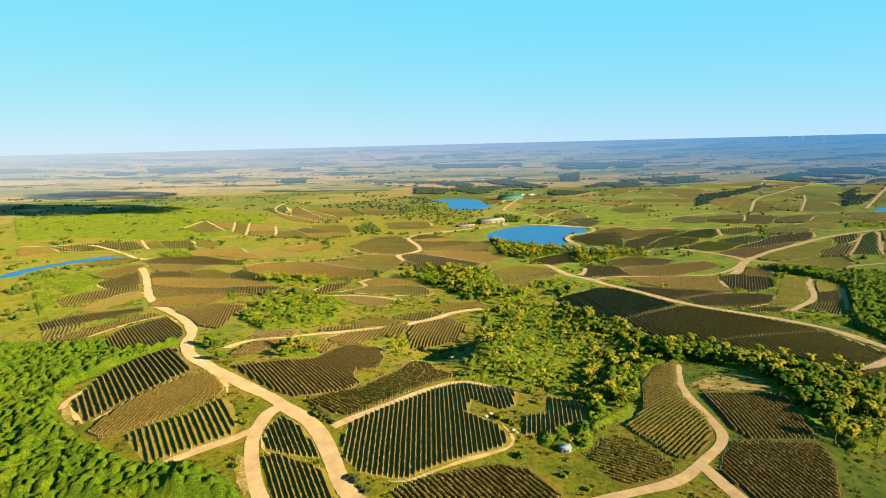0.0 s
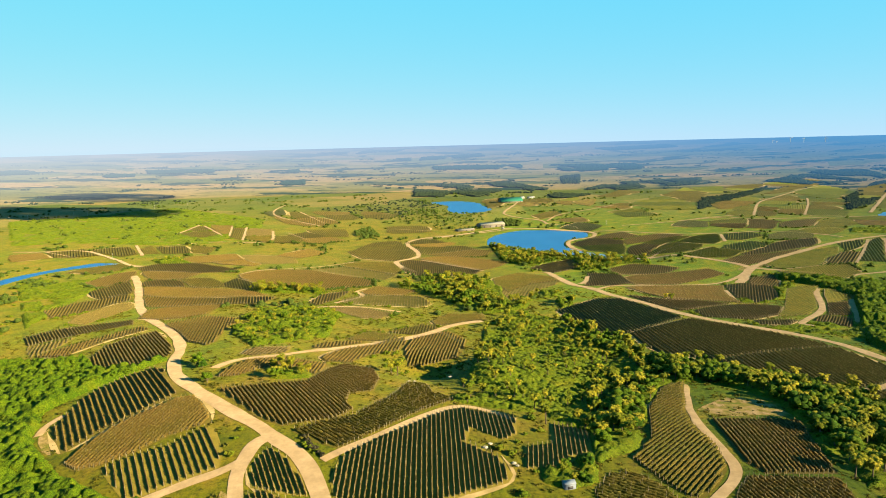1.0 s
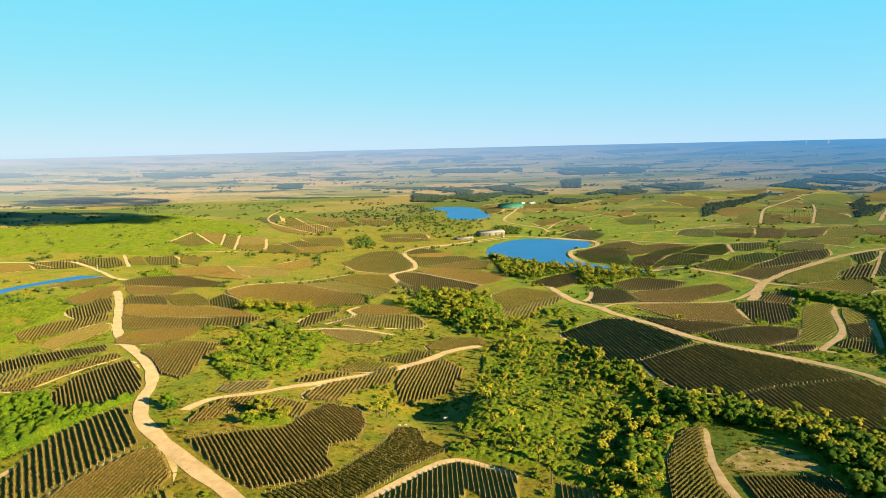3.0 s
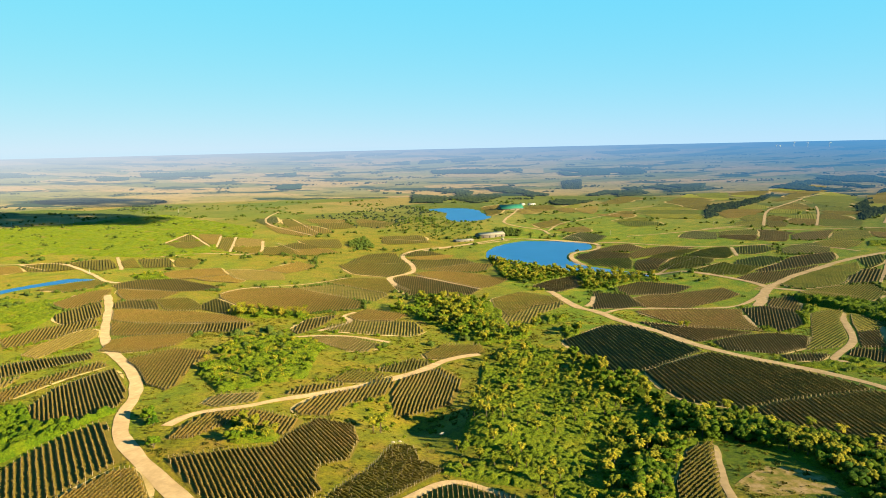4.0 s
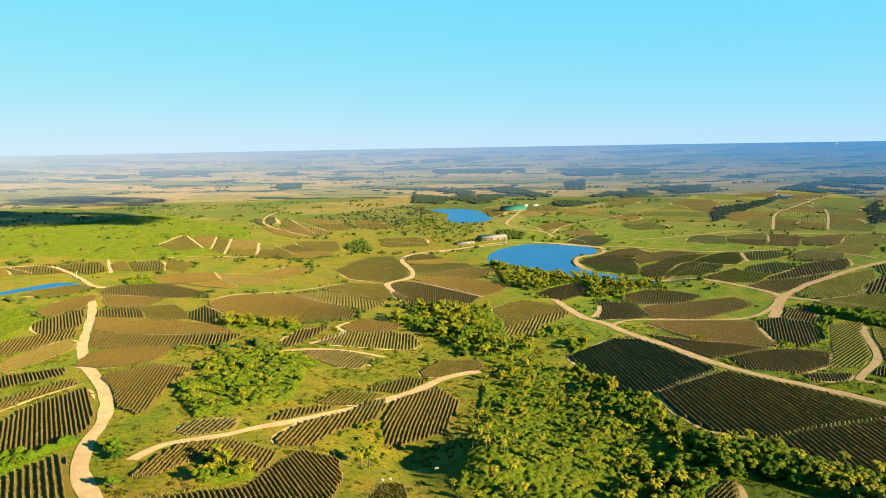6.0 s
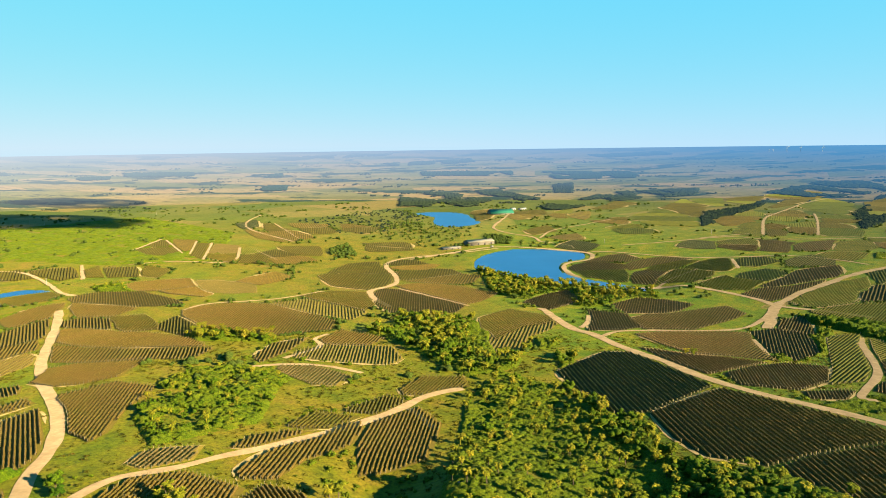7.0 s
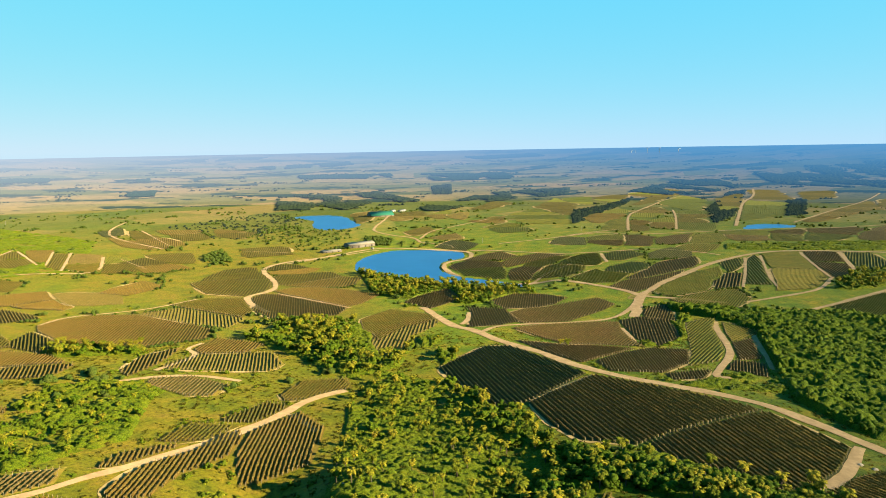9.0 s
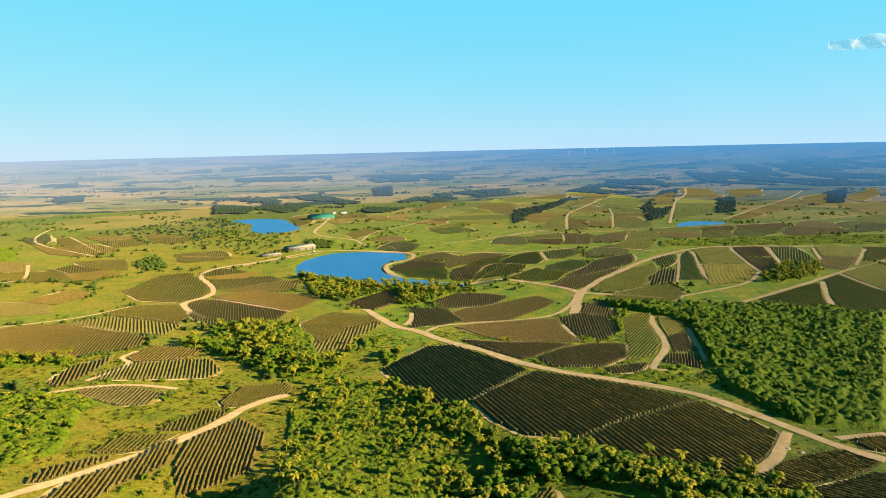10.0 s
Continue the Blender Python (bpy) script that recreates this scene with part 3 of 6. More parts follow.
def hedge(o, d, a, b, step, rnd, z_of, tall=1.85, wide=0.85):
    """One trained row of vines from a to b along d: a ragged hedge on low trunks."""
    n = np.array([-d[1], d[0]])
    m = max(2, int((b - a) / step) + 1)
    s = np.linspace(a, b, m)
    base = o + s[:, None] * d
    z = z_of(base)
    prof = [(-0.42, 0.25), (-0.55, 1.2), (-0.36, 1.0), (0.38, 0.97), (0.55, 1.15), (0.40, 0.25)]
    high = np.array([0, 1, 1, 1, 1, 0])
    v = np.empty((m, 6, 3))
    calm = 1.0 if step < 2 else 0.5
    swell = 1 + rnd.normal(0, 0.13 * calm, m) + (0.28 * (np.arange(m) % 2 * 2 - 1) if step < 2 else 0)
    for k, (u, w) in enumerate(prof):
        u2 = u * wide * swell + rnd.normal(0, (0.12 * high[k] + 0.03) * min(1.0, wide), m)
        w2 = (w if k in (0, 5) else w * tall * (0.55 if k in (1, 4) else 1.0)) + rnd.normal(0, 0.16 * high[k] * calm, m) + (0.3 * high[k] * tall / 1.6 * (swell - 1))
        v[:, k, :2] = base + u2[:, None] * n + rnd.normal(0, 0.12, m)[:, None] * d
        v[:, k, 2] = z + w2
    if step > 2:
        v = v[:, [0, 2, 3, 5]]
        i = (np.arange(m - 1)[:, None] * 4 + np.arange(3)).ravel()
        f = np.stack([i, i + 1, i + 5, i + 4], -1)
        return v.reshape(-1, 3), f, np.zeros(len(f))
    i = (np.arange(m - 1)[:, None] * 6 + np.arange(5)).ravel()
    f = np.stack([i, i + 1, i + 7, i + 6], -1)
    # the thin fringe of shoots along the top wire
    lo, up = np.c_[base, z + tall * 0.8], np.c_[base + rnd.normal(0, 0.1, m)[:, None] * n, z + tall + 0.22 + rnd.normal(0, 0.16, m)]
    k = 6 * m + np.arange(m - 1) * 2
    g = np.stack([k, k + 1, k + 3, k + 2], -1)
    v = np.concatenate([v.reshape(-1, 3), np.stack([lo, up], 1).reshape(-1, 3)])
    return v, np.concatenate([f, g]), np.r_[np.zeros(len(f)), np.ones(len(g))]


def draped_soil(poly, c, org, lift, cell, mat, block):
    """The worked ground of a plot: its outline, a little widened, cut into cells and laid on the land."""
    bm = bmesh.new()
    out = []
    for x, y in poly:
        w = np.array((x, y)) - c
        out.append(bm.verts.new((*(c + w * (1 + 1.2 / max(6.0, np.hypot(*w)))), 0)))
    bm.faces.new(out)
    p = np.array([v.co[:2] for v in out])
    for axis in (0, 1):
        for k in np.arange(p[:, axis].min() + cell, p[:, axis].max(), cell):
            no = (1, 0, 0) if axis == 0 else (0, 1, 0)
            bmesh.ops.bisect_plane(bm, geom=bm.verts[:] + bm.edges[:] + bm.faces[:], plane_co=(k, k, 0), plane_no=no)
    co = np.array([v.co[:2] for v in bm.verts])
    for v, z in zip(bm.verts, land_z(co[:, 0], co[:, 1])):
        v.co = (v.co.x - org[0], v.co.y - org[1], z + lift - org[2])
    bmesh.ops.triangulate(bm, faces=bm.faces[:])
    bmesh.ops.recalc_face_normals(bm, faces=bm.faces[:])
    if sum(f.normal.z for f in bm.faces) < 0:
        bmesh.ops.reverse_faces(bm, faces=bm.faces[:])
    me = bpy.data.meshes.new("soil")
    bm.to_mesh(me)
    bm.free()
    me.materials.append(mat)
    ob = new("soil", me)
    ob.parent = block


PLANTED = []


def plot(poly, deg, style, gap=0):
    PLANTED.append((poly, deg, style, gap))


LABELS = {
    "brown": "autumn brown vine rows with pale end posts on grassy soil",
    "dark": "bare dark vine rows with pale end posts on bare soil",
    "deep": "dense dark green vine rows on a shaded slope",
    "olive": "olive green vine rows with pale end posts",
    "umber": "dark umber vine rows with pale end posts",
    "moss": "dark mossy green vine rows with pale end posts",
    "green": "fresh green vine rows on a sunlit slope",
    "yellow": "yellow green vine rows on a bright hillside",
}


def vineyard(poly, deg, style, gap=0):
    global post_me
    post_me = post_me or post_mesh()
    rnd = np.random.default_rng(abs(int(poly[0][0] * 10)) + 1)
    c = np.mean(poly, axis=0)
    far = math.hypot(c[0] - 8, c[1] - 70)
    d = np.array([math.cos(radians(deg)), math.sin(radians(deg))])
    n = np.array([-d[1], d[0]])
    space = gap or (2.0 if far < 400 else 2.2 if far < 620 else 2.7 if far < 1000 else 3.8 if far < 1700 else 5.0)
    space *= 1.2 if style == "dark" and not gap and far > 330 else 1.0
    step = 0.8 if far < 330 else 1.6 if far < 560 else 5.0 if far < 1000 else 18.0
    single = far < 480
    block = new("vineyard_block")
    block.location = (c[0], c[1], height(*c))
    tagged(block, LABELS[style], "vineyard", "vineyard blocks")
    org = np.array(block.location)

    def z_of(p):
        return land_z(p[:, 0], p[:, 1])

    h = (np.array(poly) - c) @ n
    offs = np.arange(h.min() + space * 0.4, h.max(), space)
    hv, hf, pv, pf, base, stakes, ht = [], [], [], [], [0, 0, 0], [], []
    lift = 0.09 + far * 0.00028
    for off in offs:
        o = c + n * off
        for a, b in crossings(poly, o, d):
            if b - a < 4:
                continue
            a, b = a + rnd.uniform(-0.6, 0.6), b + rnd.uniform(-0.6, 0.6)
            v, f, top = hedge(o, d, a, b, step, rnd, z_of, *((WIDTH[style][1], WIDTH[style][0]) if far < 400 or (far < 1000 and style in ("dark", "deep")) else (1.15, 0.48 * space) if far < 620 else (1.1, 0.48 * space) if far < 1300 else (0.7, 0.75 * space)))
            if far < 560 and style != "deep":
                for s in np.arange(a + rnd.uniform(2, 6), b - 2, 6.5):
                    stakes.append(o + s * d)
            if single:
                row = sheet("vine_hedge", v - org, f, VINE[style], block, "", False, CANES if style in ('dark', 'deep') else VINE[style], top)
                for s in (a - 0.5, b + 0.5):
                    p = o + s * d
                    post = new("end_post", post_me)
                    post.parent = row
                    post.location = Vector((p[0], p[1], height(*p))) - Vector(org)
            else:
                hv.append(v - org)
                hf.append(f + base[1])
                ht.append(top)
                base[1] += len(v)
                if far < 1100:
                    for s in (a - 0.5, b + 0.5):
                        p = o + s * d
                        z = height(*p)
                        w = 0.14 + far * 0.00012
                        q = np.array([(-w, -w, 0), (w, -w, 0), (0, w, 0), (-w, -w, 2.0), (w, -w, 2.0), (0, w, 2.0)]) + (p[0], p[1], z) - org
                        pv.append(q)
                        pf += [[k + base[2] for k in t] for t in ((0, 1, 4, 3), (1, 2, 5, 4), (2, 0, 3, 5))]
                        base[2] += 6
    if stakes:
        st = np.array(stakes)
        v = np.c_[st, land_z(st[:, 0], st[:, 1])][:, None] + np.array([(-0.07, -0.07, 0.2), (0.07, -0.07, 0.2), (0, 0.08, 0.2), (-0.07, -0.07, 2.15), (0.07, -0.07, 2.15), (0, 0.08, 2.15)]) - org
        q = np.array([(0, 1, 4, 3), (1, 2, 5, 4), (2, 0, 3, 5)])
        tagged(sheet("stake_timber", v.reshape(-1, 3), (q[None] + 6 * np.arange(len(st))[:, None, None]).reshape(-1, 4), POST, block), kind="stuff")
    draped_soil(poly, c, org, lift, 9.0 if far < 560 else 16.0, SOIL[style], block)
    if hv:
        tagged(sheet("vine_growth", np.concatenate(hv), np.concatenate(hf), VINE[style], block, "", False, CANES if style in ('dark', 'deep') else VINE[style], np.concatenate(ht)), kind="stuff")
    if pv:
        tagged(sheet("post_timber", np.concatenate(pv), pf, POST, block), kind="stuff")


plot([(-19.3, 239.2), (-14.9, 242.8), (1.9, 249.9), (19.4, 254.8), (32.0, 251.5), (41.6, 238.6), (41.6, 232.7), (-18.5, 232.8)], -55, 'brown')
plot([(-74.6, 262.9), (-67.3, 263.5), (-46.5, 252.3), (-39.1, 237.0), (-36.4, 232.0), (-65.9, 233.8)], -67, 'dark')
plot([(57.6, 263.8), (65.4, 275.6), (75.2, 277.0), (82.3, 269.1), (93.2, 251.3), (89.8, 247.6), (65.3, 242.9), (59.4, 253.9), (64.5, 257.1), (56.9, 257.7)], -29, 'olive')
plot([(-75.9, 278.6), (-71.2, 292.0), (-60.1, 285.2), (-53.7, 271.6), (-49.6, 259.3), (-60.3, 262.2), (-71.4, 266.5)], -67, 'dark')
plot([(101.3, 251.6), (119.7, 276.5), (156.8, 279.5), (154.3, 264.2), (140.7, 233.8), (109.6, 232.2)], -76, 'umber')
plot([(-41.6, 256.1), (-42.0, 269.1), (-40.2, 283.6), (-22.9, 306.2), (3.3, 342.5), (12.3, 353.1), (35.1, 339.2), (31.7, 311.3), (26.0, 305.8), (12.4, 320.1), (9.3, 300.6), (22.0, 288.1), (26.3, 274.7), (23.9, 269.0), (2.0, 258.0), (-16.1, 246.5), (-21.4, 247.5), (-32.4, 250.8)], -89, 'dark', 2.05)
plot([(50.3, 330.3), (66.6, 328.5), (61.3, 295.4), (51.6, 290.4), (44.3, 282.4), (33.1, 279.1), (35.4, 298.2), (46.4, 301.3)], 83, 'dark')
plot([(-138.9, 288.9), (-118.9, 265.5), (-105.2, 268.8), (-86.2, 279.2), (-91.3, 291.3), (-100.1, 310.5), (-103.9, 314.2), (-116.3, 300.6), (-132.0, 295.1), (-137.8, 292.1)], -62, 'dark', 2.7)
plot([(78.1, 290.0), (92.2, 311.7), (104.7, 357.4), (124.5, 400.8), (140.0, 412.0), (120.9, 346.0), (122.1, 318.0), (120.4, 290.1), (113.6, 275.9), (95.2, 257.0), (92.1, 260.9), (83.7, 273.9)], 51, 'olive', 2.0)
plot([(-64.1, 306.5), (-40.3, 323.6), (-26.1, 354.6), (-17.9, 393.5), (-10.1, 397.9), (-6.2, 373.7), (5.5, 364.2), (-23.5, 315.8), (-37.2, 295.9), (-43.2, 288.6), (-52.2, 296.2)], -46, 'olive')
plot([(129.7, 338.3), (173.0, 342.2), (166.9, 324.1), (158.5, 285.0), (128.8, 281.0), (124.3, 290.5)], 85, 'umber')
plot([(-160.9, 299.8), (-152.3, 292.7), (-142.4, 293.0), (-131.1, 299.1), (-119.8, 310.6), (-105.3, 318.9), (-107.9, 327.4), (-123.7, 354.8), (-131.6, 351.9), (-146.8, 334.6), (-156.1, 317.7)], 82, 'brown')
plot([(-112.3, 359.5), (-88.1, 367.8), (-70.8, 373.8), (-65.4, 399.1), (-58.5, 422.0), (-40.6, 416.6), (-35.1, 392.1), (-36.5, 364.9), (-47.0, 356.9), (-47.0, 345.3), (-42.2, 333.1), (-47.9, 320.2), (-70.3, 311.9), (-83.2, 321.8)], -62, 'brown')
plot([(-184.8, 334.9), (-188.8, 353.2), (-186.7, 381.1), (-176.6, 402.9), (-166.6, 416.5), (-151.8, 395.2), (-134.1, 363.3), (-136.3, 356.8), (-148.1, 337.8), (-159.3, 321.6), (-166.1, 308.8)], -59, 'brown', 2.85)
plot([(-123.0, 383.7), (-116.0, 421.8), (-95.0, 429.6), (-66.3, 415.8), (-69.0, 390.9), (-97.2, 408.1), (-110.9, 384.1)], -89, 'brown')
plot([(-122.7, 438.3), (-121.1, 454.9), (-99.0, 462.0), (-98.8, 446.9), (-114.6, 432.9)], 88, 'dark')
plot([(250.6, 381.6), (281.5, 390.3), (312.0, 397.2), (285.7, 373.3), (245.8, 376.4)], -44, 'deep', 3.3)
plot([(-73.6, 435.4), (-64.6, 468.0), (-36.9, 516.7), (-22.6, 533.2), (-28.9, 487.1), (-48.4, 461.1), (-56.2, 431.8), (-70.0, 428.4)], 87, 'brown')
plot([(-85.6, 463.8), (-78.8, 483.8), (-51.9, 501.8), (-63.9, 481.0), (-82.8, 458.4)], -86, 'brown')
plot([(232.8, 396.6), (269.2, 412.7), (321.2, 425.8), (319.5, 408.3), (286.1, 394.9), (245.5, 386.1), (232.8, 389.2)], -69, 'deep', 3.3)
plot([(-226.0, 453.2), (-230.5, 489.0), (-214.1, 527.6), (-183.5, 475.4), (-168.6, 446.3), (-181.4, 423.6), (-204.3, 424.8)], -60, 'brown')
plot([(-25.8, 488.6), (-20.4, 533.9), (4.0, 551.1), (16.8, 526.5), (9.0, 472.1), (-21.6, 457.0)], 84, 'brown')
plot([(181.1, 458.9), (211.6, 477.4), (279.7, 501.7), (288.5, 465.2), (299.5, 448.8), (264.1, 416.6), (225.2, 402.7), (209.7, 420.2), (191.4, 441.8)], 87, 'deep', 3.3)
plot([(-67.3, 504.5), (-55.2, 530.8), (-31.1, 529.8), (-44.9, 507.5), (-55.8, 503.6)], 79, 'olive')
plot([(330.4, 438.7), (361.9, 442.8), (356.3, 426.1), (337.7, 420.6), (328.5, 427.4)], -85, 'deep', 3.3)
plot([(-39.8, 538.9), (-16.4, 570.4), (3.1, 573.6), (1.0, 556.5), (-15.2, 533.9), (-23.2, 533.5)], 87, 'olive')
plot([(145.5, 542.1), (205.5, 584.6), (242.3, 546.2), (280.1, 506.9), (218.6, 483.3), (178.5, 466.7), (154.2, 479.1), (146.8, 504.1)], -88, 'deep', 3.3)
plot([(-227.7, 563.7), (-193.7, 582.8), (-163.7, 571.4), (-163.8, 526.4), (-154.9, 483.9), (-156.2, 472.3), (-174.5, 487.3), (-185.8, 497.3)], -77, 'brown')
plot([(-275.0, 476.9), (-261.8, 498.4), (-234.0, 549.3), (-225.2, 543.7), (-242.6, 512.7), (-254.5, 472.8)], -70, 'brown')
plot([(-296.1, 506.1), (-274.1, 527.5), (-273.6, 505.8), (-280.2, 480.6)], -67, 'dark')
plot([(-8.0, 589.8), (5.6, 616.1), (33.9, 617.7), (36.1, 599.1), (23.3, 586.0), (5.3, 577.3), (-5.6, 577.6)], 71, 'olive')
plot([(-104.6, 636.9), (-71.8, 634.8), (-44.9, 613.1), (-50.8, 591.5), (-66.6, 592.1), (-95.8, 619.3)], 81, 'dark')
plot([(-317.8, 540.8), (-304.6, 559.3), (-255.0, 580.9), (-248.4, 566.8), (-277.9, 541.7), (-302.8, 516.7)], -56, 'brown')
plot([(104.7, 631.9), (152.7, 685.3), (171.8, 684.0), (200.7, 593.9), (142.8, 545.5), (126.7, 540.8), (114.8, 566.5)], -87, 'deep', 3.3)
plot([(257.5, 580.5), (296.9, 587.9), (279.1, 570.7), (257.1, 570.2)], 69, 'umber')
plot([(-270.1, 629.0), (-199.8, 641.3), (-200.0, 600.6), (-232.7, 570.4), (-251.8, 589.6)], -87, 'brown')
plot([(225.2, 617.9), (252.8, 633.1), (302, 638), (287.8, 610.6), (258.0, 591.2), (224.4, 597.8)], 75, 'umber')
plot([(-96.6, 670.2), (-73.9, 696.7), (-20.5, 697.3), (-11.9, 665.9), (-19.0, 649.2), (-49.0, 652.2), (-89.7, 658.5)], -88, 'dark')
plot([(312, 590), (331, 608), (349, 600), (332, 583)], 57, 'umber')
plot([(-121.7, 654.6), (-116.7, 697.3), (-93.1, 719.8), (-102.4, 674.7), (-114.4, 642.9)], -84, 'brown')
plot([(-310.0, 588.1), (-315, 618), (-301, 669), (-288, 658), (-280, 635), (-293.0, 577.4)], -82, 'dark')
plot([(187.2, 693.1), (217.4, 672.1), (260, 652), (213.4, 631.3), (195.3, 650.9)], 89, 'umber')
plot([(-295, 692), (-247, 675), (-161.9, 675.4), (-169.8, 657.2), (-232.8, 638.1), (-272, 638)], -76, 'brown')
plot([(-83.5, 718.0), (-67.8, 743.9), (-31.4, 723.7), (-39.6, 703.4), (-74.8, 704.8)], 80, 'brown')
plot([(361, 661), (376, 664), (356, 619), (336, 612)], 73, 'umber')
plot([(-356, 640), (-342, 668), (-316, 711), (-303, 684), (-318, 642), (-340, 621)], -68, 'brown')
plot([(366, 730), (390, 738), (338, 636), (314, 602), (295, 606), (328, 656)], 47, 'moss')
plot([(203, 750), (295, 749), (288, 718), (278, 672), (220, 680), (217, 720)], 50, 'umber')
plot([(64.3, 749.6), (91.8, 786.5), (130, 816), (134, 800), (92.4, 743.2), (84.2, 700.2), (69.5, 687.8)], 77, 'dark')
plot([(-324, 755), (-301, 754), (-193.8, 705.4), (-170.5, 688.6), (-250, 683), (-300, 703)], -88, 'brown')
plot([(309, 752), (332, 766), (344, 748), (320, 692), (297, 678), (284, 685)], 67, 'umber')
plot([(-232, 749), (-232, 794), (-192, 748), (-202, 735)], -71, 'olive')
plot([(394, 719), (402, 695), (377, 671), (364, 666)], 37, 'moss')
plot([(-360, 733), (-348, 788), (-316, 722), (-332, 689)], -61, 'brown')
plot([(64.1, 820.1), (94, 862), (134, 844), (139, 811), (97.4, 782.9), (68.1, 728.4), (63.6, 775.9)], 65, 'olive')
plot([(-294, 796), (-269, 804), (-229, 749), (-253, 736)], -80, 'olive')
plot([(-238, 834), (-226, 864), (-158, 871), (-84.4, 789.6), (-84.5, 764.8), (-125.0, 744.2), (-190, 751)], -89, 'brown')
plot([(-340, 790), (-292, 792), (-273, 750), (-321, 761)], -64, 'brown')
plot([(178, 849), (207, 834), (213, 784), (163, 780)], 81, 'umber')
plot([(353, 807), (373, 809), (354, 762), (335, 763)], 58, 'umber')
plot([(212, 826), (257, 829), (323, 858), (327, 843), (256, 788), (210, 774)], 60, 'umber')
plot([(-156, 881), (-126, 911), (-59, 845), (-68.4, 814.5), (-117, 847)], -82, 'dark')
plot([(-368, 875), (-294, 847), (-300, 812), (-330, 816)], -77, 'brown')
plot([(-398, 801), (-393, 863), (-383, 874), (-359, 811), (-374, 774)], -72, 'brown')
plot([(218, 892), (249, 914), (290, 888), (253, 857), (223, 865)], 71, 'umber')
plot([(-63, 988), (-47, 1014), (49, 894), (34.2, 865.6), (-25.8, 857.2), (-52, 908)], -89, 'brown')
plot([(-136, 938), (-105, 971), (-68, 981), (-53, 893), (-59, 858)], 83, 'olive')
plot([(126, 921), (175, 976), (170, 931), (143, 896)], -80, 'umber')
plot([(412, 842), (485, 854), (481, 825), (447, 807)], 48, 'moss')
plot([(-404, 936), (-330, 947), (-258, 880), (-302, 870), (-373, 894)], -65, 'brown')
plot([(591, 784), (666, 814), (590, 724), (567, 732), (554, 765)], 70, 'green')
plot([(-36, 1040), (17, 1054), (86, 978), (50, 904), (-15, 1004)], 75, 'brown')
plot([(682, 819), (718, 836), (690, 745), (636, 695), (600, 708), (601, 720)], 59, 'green')
plot([(-472, 898), (-436, 955), (-412, 937), (-432, 887)], -74, 'olive')
plot([(-296, 1044), (-225, 1035), (-202, 967), (-252, 960)], -83, 'dark')
plot([(382, 938), (438, 964), (509, 1002), (478, 969), (407, 903), (391, 900)], 60, 'umber')
plot([(-371, 1016), (-312, 1057), (-246, 937), (-340, 975)], 88, 'brown')
plot([(416, 888), (516, 983), (554, 998), (532, 960), (460, 889), (414, 866)], 41, 'green')
plot([(505, 924), (569, 960), (534, 913), (495, 892)], 55, 'umber')
plot([(-244, 1047), (-211, 1128), (-185, 1092), (-209, 1036)], 82, 'brown')
plot([(358, 1006), (408, 1042), (477, 1077), (480, 1051), (396, 969), (364, 978)], 79, 'green')
plot([(-38, 1170), (37, 1182), (75, 1120), (59, 1070), (17, 1073), (-29, 1092)], 87, 'brown')
plot([(-143, 1116), (-114, 1226), (-78, 1248), (-49, 1144), (-43, 1072), (-62, 1013), (-112, 1034)], -88, 'olive')
plot([(417, 985), (489, 1046), (570, 1089), (529, 1028), (483, 1001), (422, 973)], 67, 'umber')
plot([(623, 1029), (669, 1075), (611, 969), (557, 886), (528, 892)], 64, 'green')
plot([(735, 853), (821, 900), (816, 861), (714, 767)], 28, 'green')
plot([(305, 1035), (360, 1120), (465, 1198), (442, 1125), (419, 1109), (349, 1043)], 87, 'moss')
plot([(-127, 1164), (-77, 1235), (-82, 1168), (-113, 1119)], 85, 'olive')
plot([(-405, 1155), (-372, 1143), (-361, 1081), (-379, 1087)], -84, 'olive')
plot([(281, 1061), (337, 1160), (398, 1202), (412, 1192), (337, 1106), (305, 1045)], 81, 'umber')
plot([(688, 1086), (728, 1103), (752, 1099), (636, 888), (583, 848), (557, 866)], 33, 'green')
plot([(219, 1185), (280, 1220), (307, 1182), (269, 1079), (230, 1115)], 80, 'umber')
plot([(606, 1056), (638, 1071), (596, 1008), (564, 987)], 62, 'moss')
plot([(-457, 1143), (-424, 1155), (-390, 1087), (-422, 1082)], -69, 'olive')
plot([(-492, 1138), (-477, 1156), (-434, 1077), (-449, 1061)], -79, 'olive')
plot([(-552, 1118), (-512, 1145), (-463, 1073), (-476, 1057)], -64, 'olive')
plot([(-651, 1073), (-619, 1090), (-585, 1046), (-618, 1021)], -73, 'brown')
plot([(-65, 1229), (-40, 1284), (20, 1236), (0, 1184), (-55, 1190)], 77, 'brown')
plot([(-620, 1106), (-570, 1125), (-510, 1060), (-574, 1055)], -62, 'olive')
plot([(762, 1095), (804, 1077), (724, 949), (653, 898), (685, 966)], 67, 'moss')
plot([(303, 1185), (377, 1225), (406, 1204), (305, 1146)], 66, 'umber')
plot([(471, 1193), (527, 1201), (518, 1161), (451, 1125)], 67, 'moss')
plot([(880, 1049), (935, 1011), (798, 898), (759, 888), (802, 952)], 38, 'moss')
plot([(544, 1152), (587, 1186), (591, 1146), (577, 1111), (525, 1116)], 51, 'deep')
plot([(814, 1073), (830, 1046), (779, 955), (730, 947)], 49, 'moss')
plot([(261, 1239), (324, 1278), (332, 1237), (289, 1220)], 71, 'umber')
plot([(-289, 1322), (-256, 1364), (-177, 1260), (-224, 1221)], -88, 'olive')
